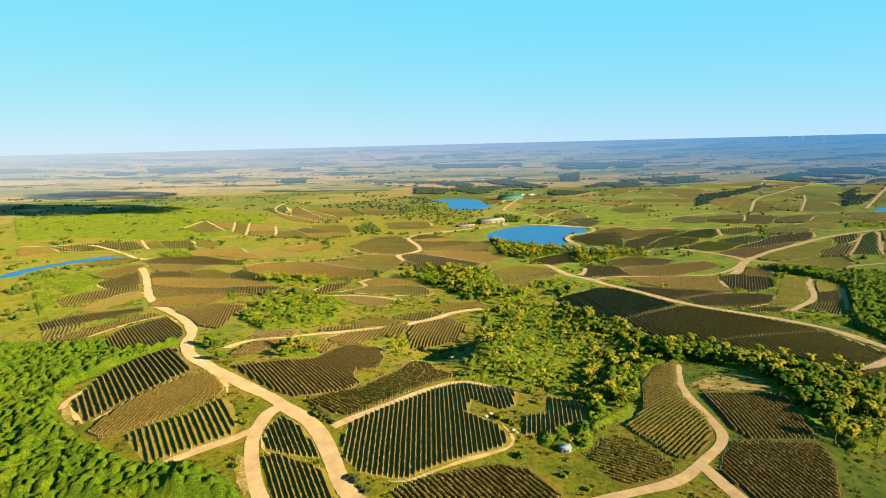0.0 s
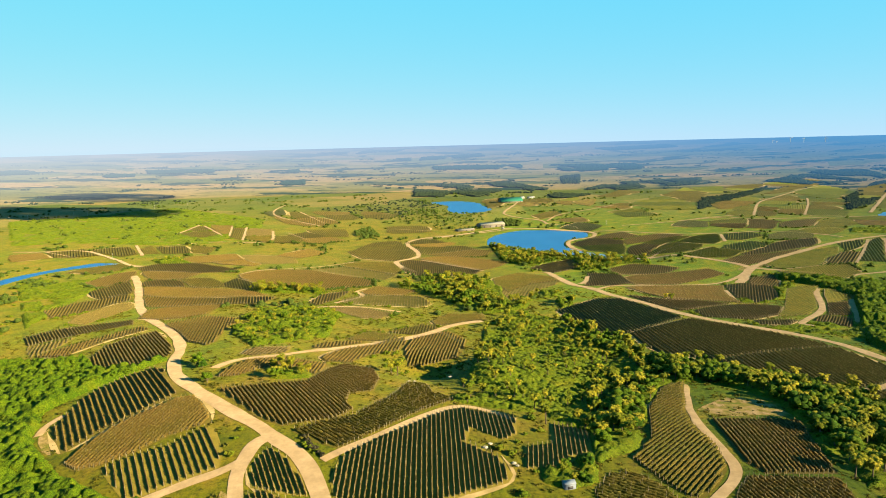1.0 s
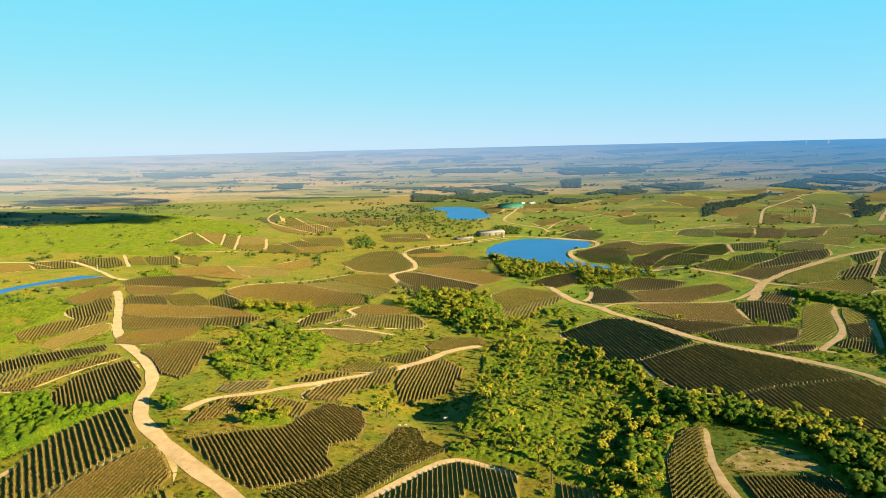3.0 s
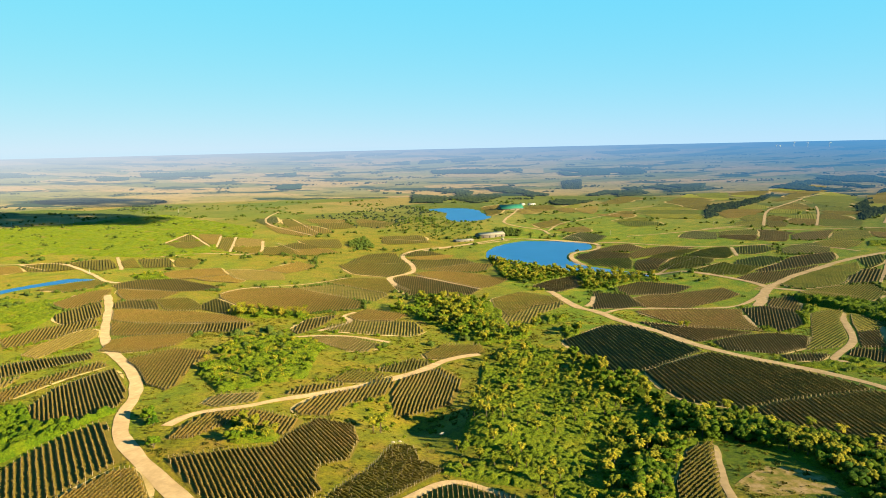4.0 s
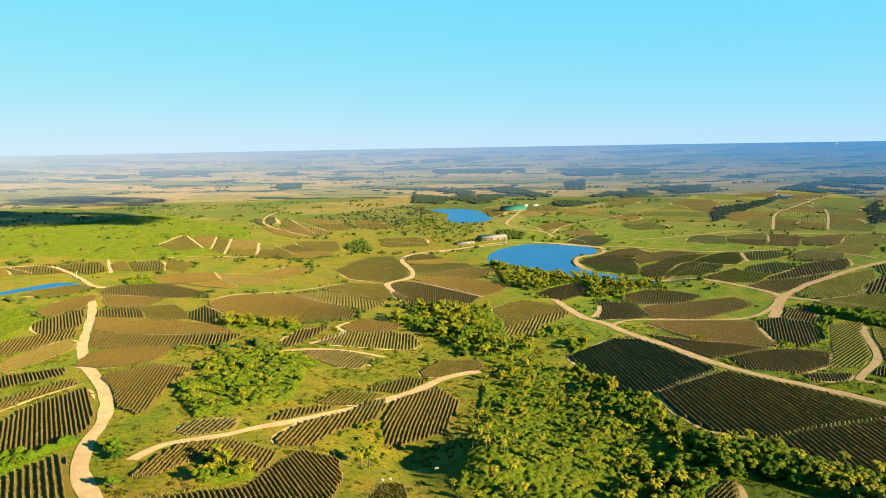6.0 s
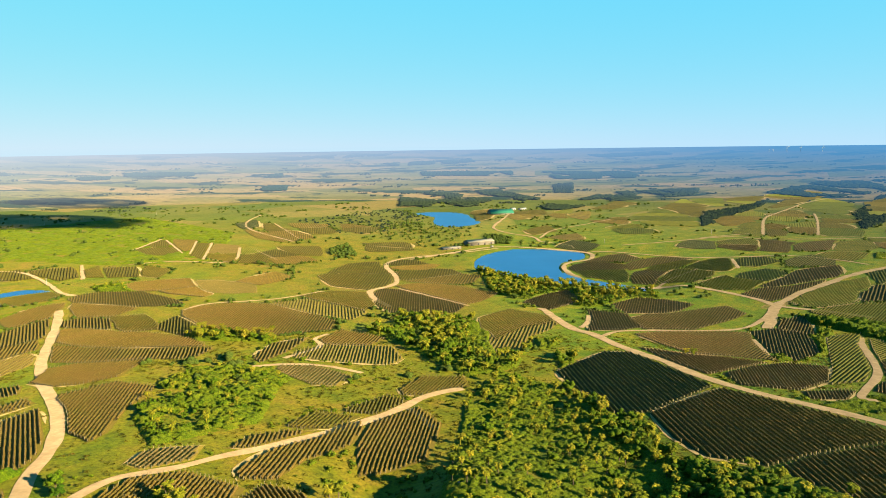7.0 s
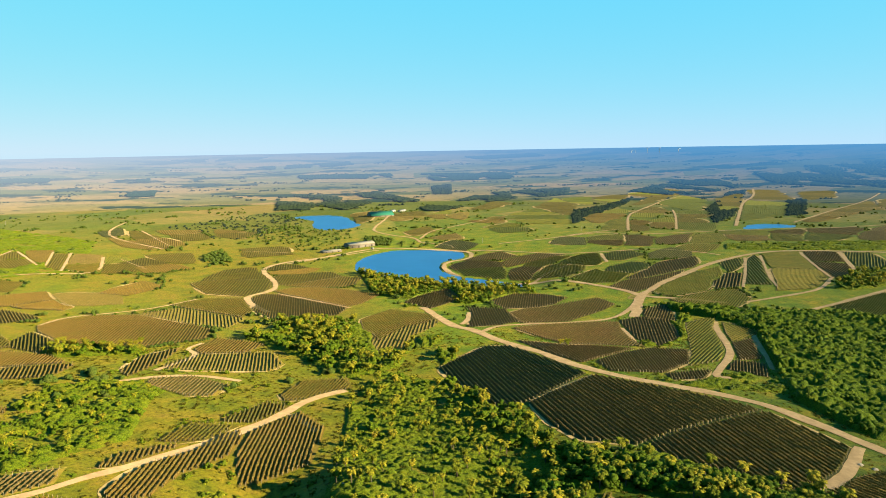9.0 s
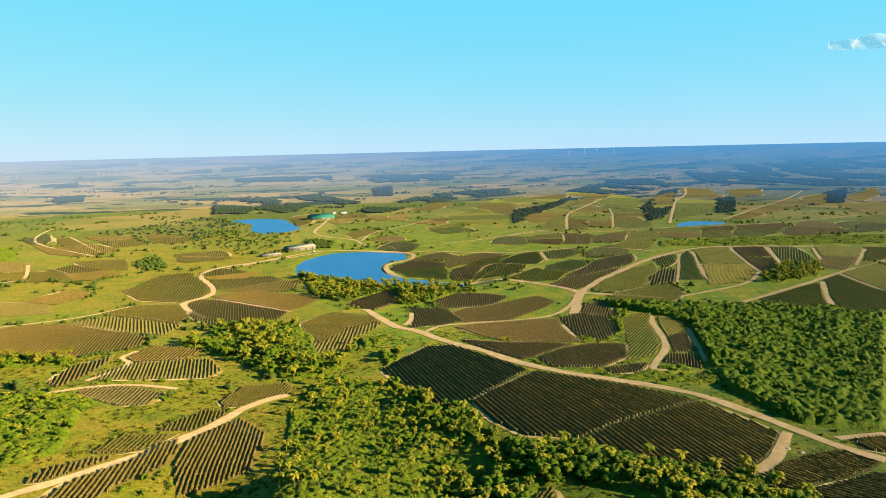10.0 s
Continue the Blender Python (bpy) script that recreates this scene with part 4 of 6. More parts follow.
plot([(-322, 1375), (-301, 1377), (-250, 1281), (-250, 1232), (-287, 1228)], -82, 'olive')
plot([(945, 1008), (969, 1002), (913, 951), (853, 925)], 59, 'moss')
plot([(613, 1195), (659, 1228), (676, 1201), (624, 1149), (600, 1163)], 51, 'moss')
plot([(-386, 1415), (-339, 1400), (-296, 1234), (-350, 1266)], 89, 'dark')
plot([(-262, 1396), (-198, 1410), (-178, 1318), (-228, 1328)], -87, 'olive')
plot([(-419, 1432), (-399, 1433), (-360, 1265), (-380, 1286)], -77, 'olive')
plot([(-114, 1458), (-40, 1476), (-22, 1402), (-97, 1377)], -85, 'olive')
plot([(247, 1405), (282, 1457), (309, 1405), (284, 1366)], 89, 'deep')
plot([(-503, 1356), (-501, 1472), (-409, 1316), (-454, 1292)], -73, 'brown')
plot([(604, 1379), (634, 1338), (582, 1257), (554, 1275)], 79, 'umber')
plot([(526, 1390), (597, 1384), (548, 1278), (508, 1325)], 89, 'umber')
plot([(627, 1313), (720, 1353), (654, 1258), (610, 1266)], 68, 'umber')
plot([(449, 1349), (495, 1423), (524, 1392), (489, 1320)], 55, 'deep')
plot([(-477, 1471), (-437, 1470), (-402, 1339), (-406, 1323)], -88, 'brown')
plot([(708, 1327), (777, 1345), (745, 1266), (660, 1245)], 58, 'deep')
plot([(802, 1379), (882, 1353), (806, 1246), (748, 1274)], 38, 'moss')
plot([(253, 1528), (303, 1556), (302, 1498)], -82, 'dark')
plot([(889, 1350), (963, 1354), (851, 1225), (813, 1243)], 73, 'moss')
plot([(-388, 1651), (-322, 1583), (-271, 1475), (-327, 1520)], -83, 'brown')
plot([(979, 1360), (1094, 1367), (1002, 1269), (904, 1213), (864, 1220)], 62, 'moss')
plot([(-377, 1780), (-308, 1674), (-230, 1544), (-253, 1485), (-322, 1583)], 82, 'brown')
plot([(221, 1643), (268, 1705), (268, 1628), (226, 1591)], 60, 'olive')
plot([(399, 1650), (465, 1697), (466, 1568), (412, 1558)], 88, 'green')
plot([(1028, 1281), (1201, 1397), (1167, 1304), (1102, 1214), (973, 1207)], 50, 'umber')
plot([(-195, 1773), (-107, 1709), (-127, 1619), (-182, 1663)], 86, 'brown')
plot([(745, 1654), (764, 1627), (678, 1461), (652, 1465)], 84, 'olive')
plot([(-321, 1778), (-235, 1761), (-196, 1618), (-237, 1596)], -78, 'brown')
plot([(614, 1502), (717, 1688), (740, 1674), (637, 1462)], 48, 'deep')
plot([(878, 1685), (892, 1624), (854, 1500), (804, 1429), (751, 1457)], 64, 'yellow')
plot([(785, 1631), (869, 1690), (751, 1470), (724, 1500)], 74, 'olive')
plot([(1218, 1338), (1268, 1361), (1166, 1258), (1160, 1271)], 32, 'deep')
plot([(-438, 1771), (-423, 1858), (-383, 1713), (-401, 1676)], 86, 'deep')
plot([(395, 1799), (502, 1876), (449, 1736)], 58, 'olive')
plot([(1119, 1208), (1378, 1424), (1476, 1468), (1218, 1231)], 38, 'deep')
plot([(492, 1866), (657, 2065), (643, 1881), (590, 1657), (511, 1710)], 59, 'yellow')
plot([(676, 1766), (854, 1972), (857, 1923), (735, 1712), (655, 1645)], 51, 'olive')
plot([(362, 1943), (432, 2029), (385, 1850)], 68, 'dark')
plot([(208, 1945), (235, 2045), (316, 2094), (305, 1974), (226, 1878)], 89, 'dark')
plot([(129, 2079), (195, 2137), (153, 1913), (123, 1885)], 73, 'brown')
plot([(965, 1842), (1040, 1848), (970, 1695), (895, 1677)], 52, 'yellow')
plot([(315, 1969), (399, 2108), (342, 1890)], 78, 'olive')
plot([(1100, 1528), (1385, 1777), (1354, 1681), (1104, 1510)], 69, 'brown')
plot([(862, 1898), (976, 2003), (948, 1851), (828, 1731), (794, 1750)], 59, 'olive')
plot([(984, 1596), (1374, 2156), (1427, 2043), (1166, 1701), (1008, 1603)], 53, 'yellow')
plot([(672, 2128), (846, 2445), (814, 2202), (668, 1865), (667, 2035)], 50, 'yellow')
plot([(478, 2126), (605, 2380), (641, 2304), (520, 2124)], -88, 'olive')
plot([(1667, 1795), (1798, 1780), (1571, 1555), (1496, 1565)], 54, 'brown')
plot([(1378, 1780), (1688, 2013), (1510, 1769), (1347, 1705)], 30, 'olive')
plot([(1099, 2216), (1284, 2408), (1274, 2239), (1038, 1872), (1036, 1996)], 61, 'yellow')
plot([(1341, 2260), (1508, 2397), (1185, 1920), (1098, 1842)], 80, 'olive')
plot([(856, 2439), (978, 2459), (853, 2180), (825, 2253)], 85, 'yellow')
plot([(1756, 2028), (1888, 2084), (1605, 1799), (1596, 1853)], 41, 'olive')
plot([(982, 2457), (1137, 2519), (981, 2252), (945, 2331)], 75, 'yellow')
plot([(974, 2111), (1226, 2470), (1312, 2480), (1108, 2241)], 84, 'olive')
plot([(1864, 1967), (2174, 2165), (2016, 2003), (1793, 1854)], 30, 'olive')
plot([(1635, 2526), (1695, 2459), (1531, 2155), (1440, 2205)], 44, 'brown')
plot([(1733, 2377), (1845, 2363), (1715, 2189), (1570, 2134)], 53, 'brown')
plot([(1137, 2519), (1345, 2699), (1387, 2615), (1174, 2411)], 68, 'olive')


def to_line(x, y, p):
    """Distance to a bent line."""
    a, e = p[:-1], p[1:] - p[:-1]
    out = np.empty(len(x))
    for k in range(0, len(x), 8000):
        u, v = x[k : k + 8000, None] - a[:, 0], y[k : k + 8000, None] - a[:, 1]
        t = np.clip((u * e[:, 0] + v * e[:, 1]) / ((e**2).sum(1) + 1e-9), 0, 1)
        out[k : k + 8000] = np.sqrt(((u - t * e[:, 0]) ** 2 + (v - t * e[:, 1]) ** 2).min(1))
    return out


def away_from_roads(x, y):
    """Clear ground between a point and the nearest verge of a track."""
    best = np.full(len(x), 1e9)
    for pts, width in ROADS:
        p = np.array(pts)
        near = (x > p[:, 0].min() - 30) & (x < p[:, 0].max() + 30) & (y > p[:, 1].min() - 30) & (y < p[:, 1].max() + 30)
        if near.any():
            best[near] = np.minimum(best[near], to_line(x[near], y[near], p) - width / 2)
    return best


def widen(plots, rounds=5):
    """The plots fill the land between the tracks: each outline is pushed out until a lane's width parts it from its neighbours."""
    shapes = []
    for poly, *_ in plots:
        q = []
        for (ax, ay), (bx, by) in zip(poly, poly[1:] + poly[:1]):
            n = max(1, int(math.hypot(bx - ax, by - ay) / (12 if ay < 500 else 22)))
            q += [(ax + (bx - ax) * k / n, ay + (by - ay) * k / n) for k in range(n)]
        q = np.array(q)
        if np.sum(q[:, 0] * np.roll(q[:, 1], -1) - np.roll(q[:, 0], -1) * q[:, 1]) < 0:
            q = q[::-1].copy()
        shapes.append(q)
    boxes = [(q.min(0) - 45, q.max(0) + 45) for q in shapes]
    for _ in range(rounds):
        for k, q in enumerate(shapes):
            far = math.hypot(*q.mean(0))
            if far < 430:
                continue
            reach = (min(26.0, 0.026 * far) if q[:, 0].mean() > 150 and far > 650 else min(15.0, 0.016 * far) if far > 700 else 2.5) / rounds
            lane = 2.2 + far * 0.0022
            d = np.roll(q, -1, 0) - np.roll(q, 1, 0)
            out = np.stack([d[:, 1], -d[:, 0]], -1) / np.maximum(np.hypot(d[:, 0], d[:, 1]), 1e-6)[:, None]
            away = q / np.hypot(q[:, 0], q[:, 1])[:, None]
            along_view = (out * away).sum(1)[:, None] * away
            new_q = q + (along_view + 0.4 * (out - along_view)) * reach
            ok = away_from_roads(new_q[:, 0], new_q[:, 1]) > 1.5
            for m, other in enumerate(shapes):
                if m != k and (boxes[m][0] < q.max(0)).all() and (boxes[m][1] > q.min(0)).all():
                    ok &= to_edge(new_q[:, 0], new_q[:, 1], [tuple(v) for v in other]) > lane
            for poly, _, b in LAKES:
                if (q.max(0) > (b[0] - 20, b[1] - 20)).all() and (q.min(0) < (b[2] + 20, b[3] + 20)).all():
                    ok &= to_edge(new_q[:, 0], new_q[:, 1], poly) > 7
            q[ok] = new_q[ok]
    for q in shapes:
        c = q.mean(0)
        for _ in range(14):
            tight = away_from_roads(q[:, 0], q[:, 1]) < 1.0
            if not tight.any():
                break
            w = c - q[tight]
            q[tight] += w / np.maximum(np.hypot(w[:, 0], w[:, 1]), 1e-6)[:, None] * 0.9
    return [[tuple(v) for v in q] for q in shapes]


def cut(poly, o, n, keep_from):
    """The part of a polygon that lies beyond keep_from along n."""
    out = []
    for a, b in zip(poly, poly[1:] + poly[:1]):
        ha, hb = (np.array(a) - o) @ n - keep_from, (np.array(b) - o) @ n - keep_from
        if ha >= 0:
            out.append(a)
        if (ha >= 0) != (hb >= 0):
            t = ha / (ha - hb)
            out.append((a[0] + (b[0] - a[0]) * t, a[1] + (b[1] - a[1]) * t))
    return out


def strips(planted):
    """Large far plots are worked in several strips with grass lanes between."""
    rnd = np.random.default_rng(23)
    tones = {"olive": ("olive", "yellow", "brown"), "yellow": ("yellow", "green", "olive"), "green": ("green", "yellow", "moss"), "moss": ("moss", "green", "umber"), "deep": ("deep", "moss"), "dark": ("dark", "olive"), "umber": ("umber", "moss", "green"), "brown": ("brown", "olive")}
    out = []
    for poly, deg, style, gap in planted:
        q = np.array(poly)
        area = abs(np.sum(q[:, 0] * np.roll(q[:, 1], -1) - np.roll(q[:, 0], -1) * q[:, 1])) / 2
        c = q.mean(0)
        if math.hypot(*c) < 1000 or area < 5000:
            out.append((poly, deg, style, gap))
            continue
        across = np.linalg.svd(q - c)[2][0]
        h = (q - c) @ across
        n = int(np.clip(area / 5500, 2, 4))
        marks = np.linspace(h.min(), h.max(), n + 1) + np.r_[0, rnd.uniform(-0.12, 0.12, n - 1) * np.ptp(h) / n, 0]
        for a, b in zip(marks, marks[1:]):
            piece = cut(poly, c, across, a + 2.5)
            piece = cut(piece, c, -across, -b + 2.5) if len(piece) > 2 else piece
            if len(piece) > 2:
                out.append((piece, deg + float(rnd.uniform(-18, 18)), tones[style][int(rnd.integers(len(tones[style])))], gap))
    return out


PLANTED = strips(PLANTED)
PLOTS += widen(PLANTED)
for shape, (_, deg, style, gap) in zip(PLOTS, PLANTED):
    vineyard(shape, deg, style, gap)


def worn_edge(shape, rnd):
    """A wheel-worn strip along a stretch of a plot's border."""
    q = np.array(shape)
    far = math.hypot(*q.mean(0))
    n = len(q)
    d = np.roll(q, -1, 0) - np.roll(q, 1, 0)
    out = np.stack([d[:, 1], -d[:, 0]], -1) / np.maximum(np.hypot(d[:, 0], d[:, 1]), 1e-6)[:, None]
    if np.sum(q[:, 0] * np.roll(q[:, 1], -1) - np.roll(q[:, 0], -1) * q[:, 1]) < 0:
        out = -out
    wide = 1.5 + far * 0.0022
    ring = q + out * (1.2 + wide / 2)
    first = int(rnd.integers(n))
    line = [tuple(ring[(first + k) % n]) for k in range(max(3, int(n * rnd.uniform(0.3, 0.6))))]
    e, side = along(rounded(line, 2, False), 5.0 if far < 700 else 9.0)
    w = wide * (0.5 + 0.16 * np.sin(np.arange(len(e)) * 0.9 + first)) * np.clip(np.minimum(np.arange(len(e)), np.arange(len(e))[::-1]) / 3, 0.1, 1)
    rows = [np.c_[e + side * (w * k)[:, None], land_z(*(e + side * (w * k)[:, None]).T) + 0.07 + far * 0.00024] for k in (-1, 0, 1)]
    i = (np.arange(len(e) - 1)[:, None] * 3 + np.arange(2)).ravel()
    ob = sheet("headland", np.stack(rows, 1).reshape(-1, 3), np.stack([i, i + 1, i + 4, i + 3], -1), TRACK, smooth=True)
    tagged(ob, "worn strip of bare tan earth beside the vines", "headland", "", "structure")


rnd = np.random.default_rng(5)
for shape in PLOTS:
    if rnd.random() < (0.4 if math.hypot(*np.mean(shape, axis=0)) < 430 else 0.8):
        worn_edge(shape, rnd)


# ---------- trees ----------
def leaf_cards(rnd, lobes, count, size):
    """Sprays of leaves over the lobes (x, y, z, radius) of a crown: bent pairs of leaflets turned every way."""
    verts, faces = [], []
    weight = np.array([l[3] ** 2 for l in lobes])
    pick = rnd.choice(len(lobes), count, p=weight / weight.sum())
    for k in pick:
        x, y, z, r = lobes[k]
        u = rnd.normal(size=3)
        u[2] = abs(u[2]) * 0.9 - 0.25
        u /= np.linalg.norm(u)
        p = np.array((x, y, z)) + u * (r, r, r * 0.8) * rnd.uniform(0.9, 1.12)
        t = np.cross(u + rnd.normal(0, 0.5, 3), rnd.normal(size=3))
        t /= np.linalg.norm(t) + 1e-6
        w = np.cross(u, t)
        s = size * rnd.uniform(0.6, 1.4)
        b = len(verts)
        verts += [p - t * s, p - w * s * 0.7 + u * s * 0.1, p + t * s, p + w * s * 0.7 - u * s * 0.25]
        faces.append((b, b + 1, b + 2, b + 3))
    return verts, faces


def domes(rnd, lobes, sides=7, levels=3):
    """Lumps of packed foliage, one a lobe, with a knobbly skin."""
    verts, faces = [], []
    for x, y, z, r in lobes:
        b = len(verts)
        turn = rnd.uniform(0, 6)
        for lv in range(levels):
            e = -0.55 + 1.65 * lv / levels
            for a in range(sides):
                t = turn + (a + 0.5 * (lv % 2)) * 2 * math.pi / sides
                k = r * rnd.uniform(0.66, 1.24)
                verts.append((x + k * math.cos(e) * math.cos(t), y + k * math.cos(e) * math.sin(t), z + k * 0.75 * math.sin(e)))
        verts.append((x, y, z + r * rnd.uniform(0.75, 0.98)))
        for lv in range(levels - 1):
            for a in range(sides):
                c = (a + 1) % sides
                faces.append((b + lv * sides + a, b + lv * sides + c, b + (lv + 1) * sides + c, b + (lv + 1) * sides + a))
        for a in range(sides):
            faces.append((b + (levels - 1) * sides + a, b + (levels - 1) * sides + (a + 1) % sides, b + levels * sides))
    return verts, faces


def crown_lobes(rnd, wide, tall, lift, count):
    out = [(0, 0, lift + tall * 0.45, wide * 0.32)]
    for k in range(count):
        a = k * 2.4 + rnd.uniform(0, 0.8)
        r = wide * rnd.uniform(0.22, 0.38)
        out.append((math.cos(a) * r, math.sin(a) * r, lift + tall * rnd.uniform(0.12, 0.8), wide * rnd.uniform(0.13, 0.24)))
    return out


def joined(*pieces):
    verts, faces = [], []
    for v, f in pieces:
        b = len(verts)
        verts += [tuple(p) for p in v]
        faces += [tuple(i + b for i in q) for q in f]
    return verts, faces


def stem(path, radii, sides=6):
    verts, faces = [], []
    for k, ((x, y, z), r) in enumerate(zip(path, radii)):
        for a in range(sides):
            t = 2 * math.pi * a / sides
            verts.append((x + r * math.cos(t), y + r * math.sin(t), z))
        if k:
            b = (k - 1) * sides
            for a in range(sides):
                c = (a + 1) % sides
                faces.append((b + a, b + c, b + sides + c, b + sides + a))
    return verts, faces


def broadleaf_shape(seed, wide, tall, lift, lobes, cards, size):
    rnd = np.random.default_rng(seed)
    ls = crown_lobes(rnd, wide, tall, lift, lobes)
    trunk = [stem([(0, 0, -0.4), (0.1, 0, lift * 0.6), (0.15, 0.1, lift + tall * 0.4)], [wide * 0.045, wide * 0.035, wide * 0.015])]
    for x, y, z, r in ls[1:5]:
        trunk.append(stem([(0.1, 0, lift * 0.6), (x * 0.5, y * 0.5, (lift * 0.6 + z) / 2), (x, y, z)], [wide * 0.022, wide * 0.016, wide * 0.006], 4))
    return joined(*trunk), joined(domes(rnd, ls), leaf_cards(rnd, ls, cards, size))


def palm_shape(seed, tall, spread, fronds):
    rnd = np.random.default_rng(seed)
    bend = rnd.uniform(-0.3, 0.3, 2)
    trunk = stem([(0, 0, -0.4), (bend[0] * 0.4, bend[1] * 0.4, tall * 0.5), (bend[0], bend[1], tall)], [0.34, 0.26, 0.22])
    verts, faces = [], []
    for k in range(fronds):
        a = k * 2.399 + rnd.uniform(-0.2, 0.2)
        rise = rnd.uniform(-0.75, 0.8) if k > fronds // 3 else rnd.uniform(0.4, 1.2)
        long = spread * rnd.uniform(0.8, 1.1)
        d, n = np.array((math.cos(a), math.sin(a), 0)), np.array((-math.sin(a), math.cos(a), 0))
        p, ang, b = np.array((bend[0], bend[1], tall - 0.1)), rise, len(verts)
        for s in range(5):
            w = spread * (0.05, 0.17, 0.2, 0.15, 0.02)[s] * rnd.uniform(0.85, 1.15)
            droop = np.array((0, 0, -0.7 * w))
            verts += [p + n * w + droop, p, p - n * w + droop]
            p = p + (d * math.cos(ang) + np.array((0, 0, math.sin(ang)))) * long / 4
            ang -= rnd.uniform(0.42, 0.62)
        for s in range(4):
            q = b + s * 3
            faces += [(q, q + 1, q + 4, q + 3), (q + 1, q + 2, q + 5, q + 4)]
    return trunk, (verts, faces)


def tree_thing(name, shapes, leaf, label, category, group):
    """A tree as a thing with its trunk and crown."""
    root = new(name)
    tagged(root, label, category, group)
    for part_name, (v, f), mat in zip(("trunk", "crown"), shapes, (BARK, leaf)):
        sheet(part_name, v, [list(q) for q in f], mat, root, "", part_name == "crown" and name == "tree")
    return root


BROAD = [broadleaf_shape(10 + k, w, t, l, n, c, 0.3) for k, (w, t, l, n, c) in enumerate(((8, 5.5, 2.2, 13, 260), (6.5, 5, 1.6, 11, 210), (10, 6, 2.4, 17, 340), (5, 3.6, 1.0, 8, 150)))]
PALMS = [palm_shape(30 + k, t, s, n) for k, (t, s, n) in enumerate(((7.0, 3.7, 24), (8.4, 4.1, 26), (5.8, 3.4, 22)))]


def bush_shape(seed, wide, tall, lift, lobes, cards, size, sides=6):
    """A crown alone, for masses of plants whose stems cannot be seen."""
    rnd = np.random.default_rng(seed)
    ls = crown_lobes(rnd, wide, tall, lift, lobes)
    return joined(domes(rnd, ls, sides, 2), leaf_cards(rnd, ls, cards, size))


LOW = [bush_shape(50 + k, w, t, 0.1, n, c, s, 5) for k, (w, t, n, c, s) in enumerate(((5.0, 1.9, 4, 14, 0.28), (3.2, 1.4, 3, 10, 0.24), (6.4, 2.4, 5, 16, 0.32)))]
WOOD = [bush_shape(60 + k, w, t, l, n, c, s) for k, (w, t, l, n, c, s) in enumerate(((7.5, 5, 1.2, 6, 30, 0.38), (6, 4.2, 1.0, 5, 24, 0.34), (8.5, 5.6, 1.5, 7, 34, 0.42)))]
COARSE = [joined(domes(np.random.default_rng(80 + k), ls, 6, 2), leaf_cards(np.random.default_rng(85 + k), ls, 4, 0.9)) for k, ls in enumerate(([(0, 0, 2, 3.4), (2.8, 1, 1.4, 2.4)], [(0, 0, 1.8, 3.0)], [(-2, 0, 2, 2.8), (2.4, -1, 2.6, 3.1)]))]


def stuff(name, shapes, spots, mat, label, category):
    """One object of many copies of the shapes at spots (x, y, size, kind)."""
    if not spots:
        return
    packs = [(np.array(v), f) for v, f in shapes]
    rnd = np.random.default_rng(len(spots))
    zs = land_z(np.array([s[0] for s in spots]), np.array([s[1] for s in spots]))
    flat = [np.concatenate([np.array(q) for q in f]) for _, f in packs]
    counts = [np.array([len(q) for q in f]) for _, f in packs]
    verts, loops, sizes, base = [], [], [], 0
    for (x, y, size, kind), z in zip(spots, zs):
        v, f = packs[kind % len(packs)]
        a = rnd.uniform(0, 6.28)
        ca, sa = math.cos(a) * size, math.sin(a) * size
        h = size * rnd.uniform(0.8, 1.2)
        verts.append(np.c_[v[:, 0] * ca - v[:, 1] * sa + x, v[:, 0] * sa + v[:, 1] * ca + y, v[:, 2] * h + z - 0.2])
        loops.append(flat[kind % len(packs)] + base)
        sizes.append(counts[kind % len(packs)])
        base += len(v)
    tagged(sheet(name, np.concatenate(verts), (np.concatenate(loops), np.concatenate(sizes)), mat), label, category, "", "stuff")


PROTO = {}


def plant(kind, k, x, y, size, turn):
    key = (kind, k)
    m = pose(x, y, height(x, y) - 0.1, 0, 0, turn) @ Matrix.Diagonal((size, size, size, 1))
    if key not in PROTO:
        if kind == "palm":
            PROTO[key] = tree_thing("palm_tree", PALMS[k], FRONDS, "feathery palm tree with a yellow green arching crown", "palm tree", "palms of the grove")
        else:
            PROTO[key] = tree_thing("tree", BROAD[k], LEAVES, "leafy evergreen tree with a dense rounded crown", "tree", "trees of the valley")
        PROTO[key].matrix_basis = m
        return
    ob = copy_thing(PROTO[key], Matrix.Identity(4))
    ob.matrix_basis = m


def open_spot(x, y, gap=2.0):
    """Whether a plant may stand at x, y: off the plots, roads and water."""
    ok = np.ones(len(x), bool)
    for poly in PLOTS:
        p = np.array(poly)
        near = (x > p[:, 0].min() - 6) & (x < p[:, 0].max() + 6) & (y > p[:, 1].min() - 6) & (y < p[:, 1].max() + 6)
        if near.any():
            ok[near] &= to_edge(x[near], y[near], poly) > gap
    for poly, _, b in LAKES:
        near = (x > b[0] - 9) & (x < b[2] + 9) & (y > b[1] - 9) & (y < b[3] + 9)
        if near.any():
            ok[near] &= to_edge(x[near], y[near], poly) > 3
    for pts, width in ROADS:
        p = np.array(pts)
        near = (x > p[:, 0].min() - 12) & (x < p[:, 0].max() + 12) & (y > p[:, 1].min() - 12) & (y < p[:, 1].max() + 12)
        if near.any():
            ok[near] &= to_line(x[near], y[near], p) > width / 2 + 1.5
    return ok


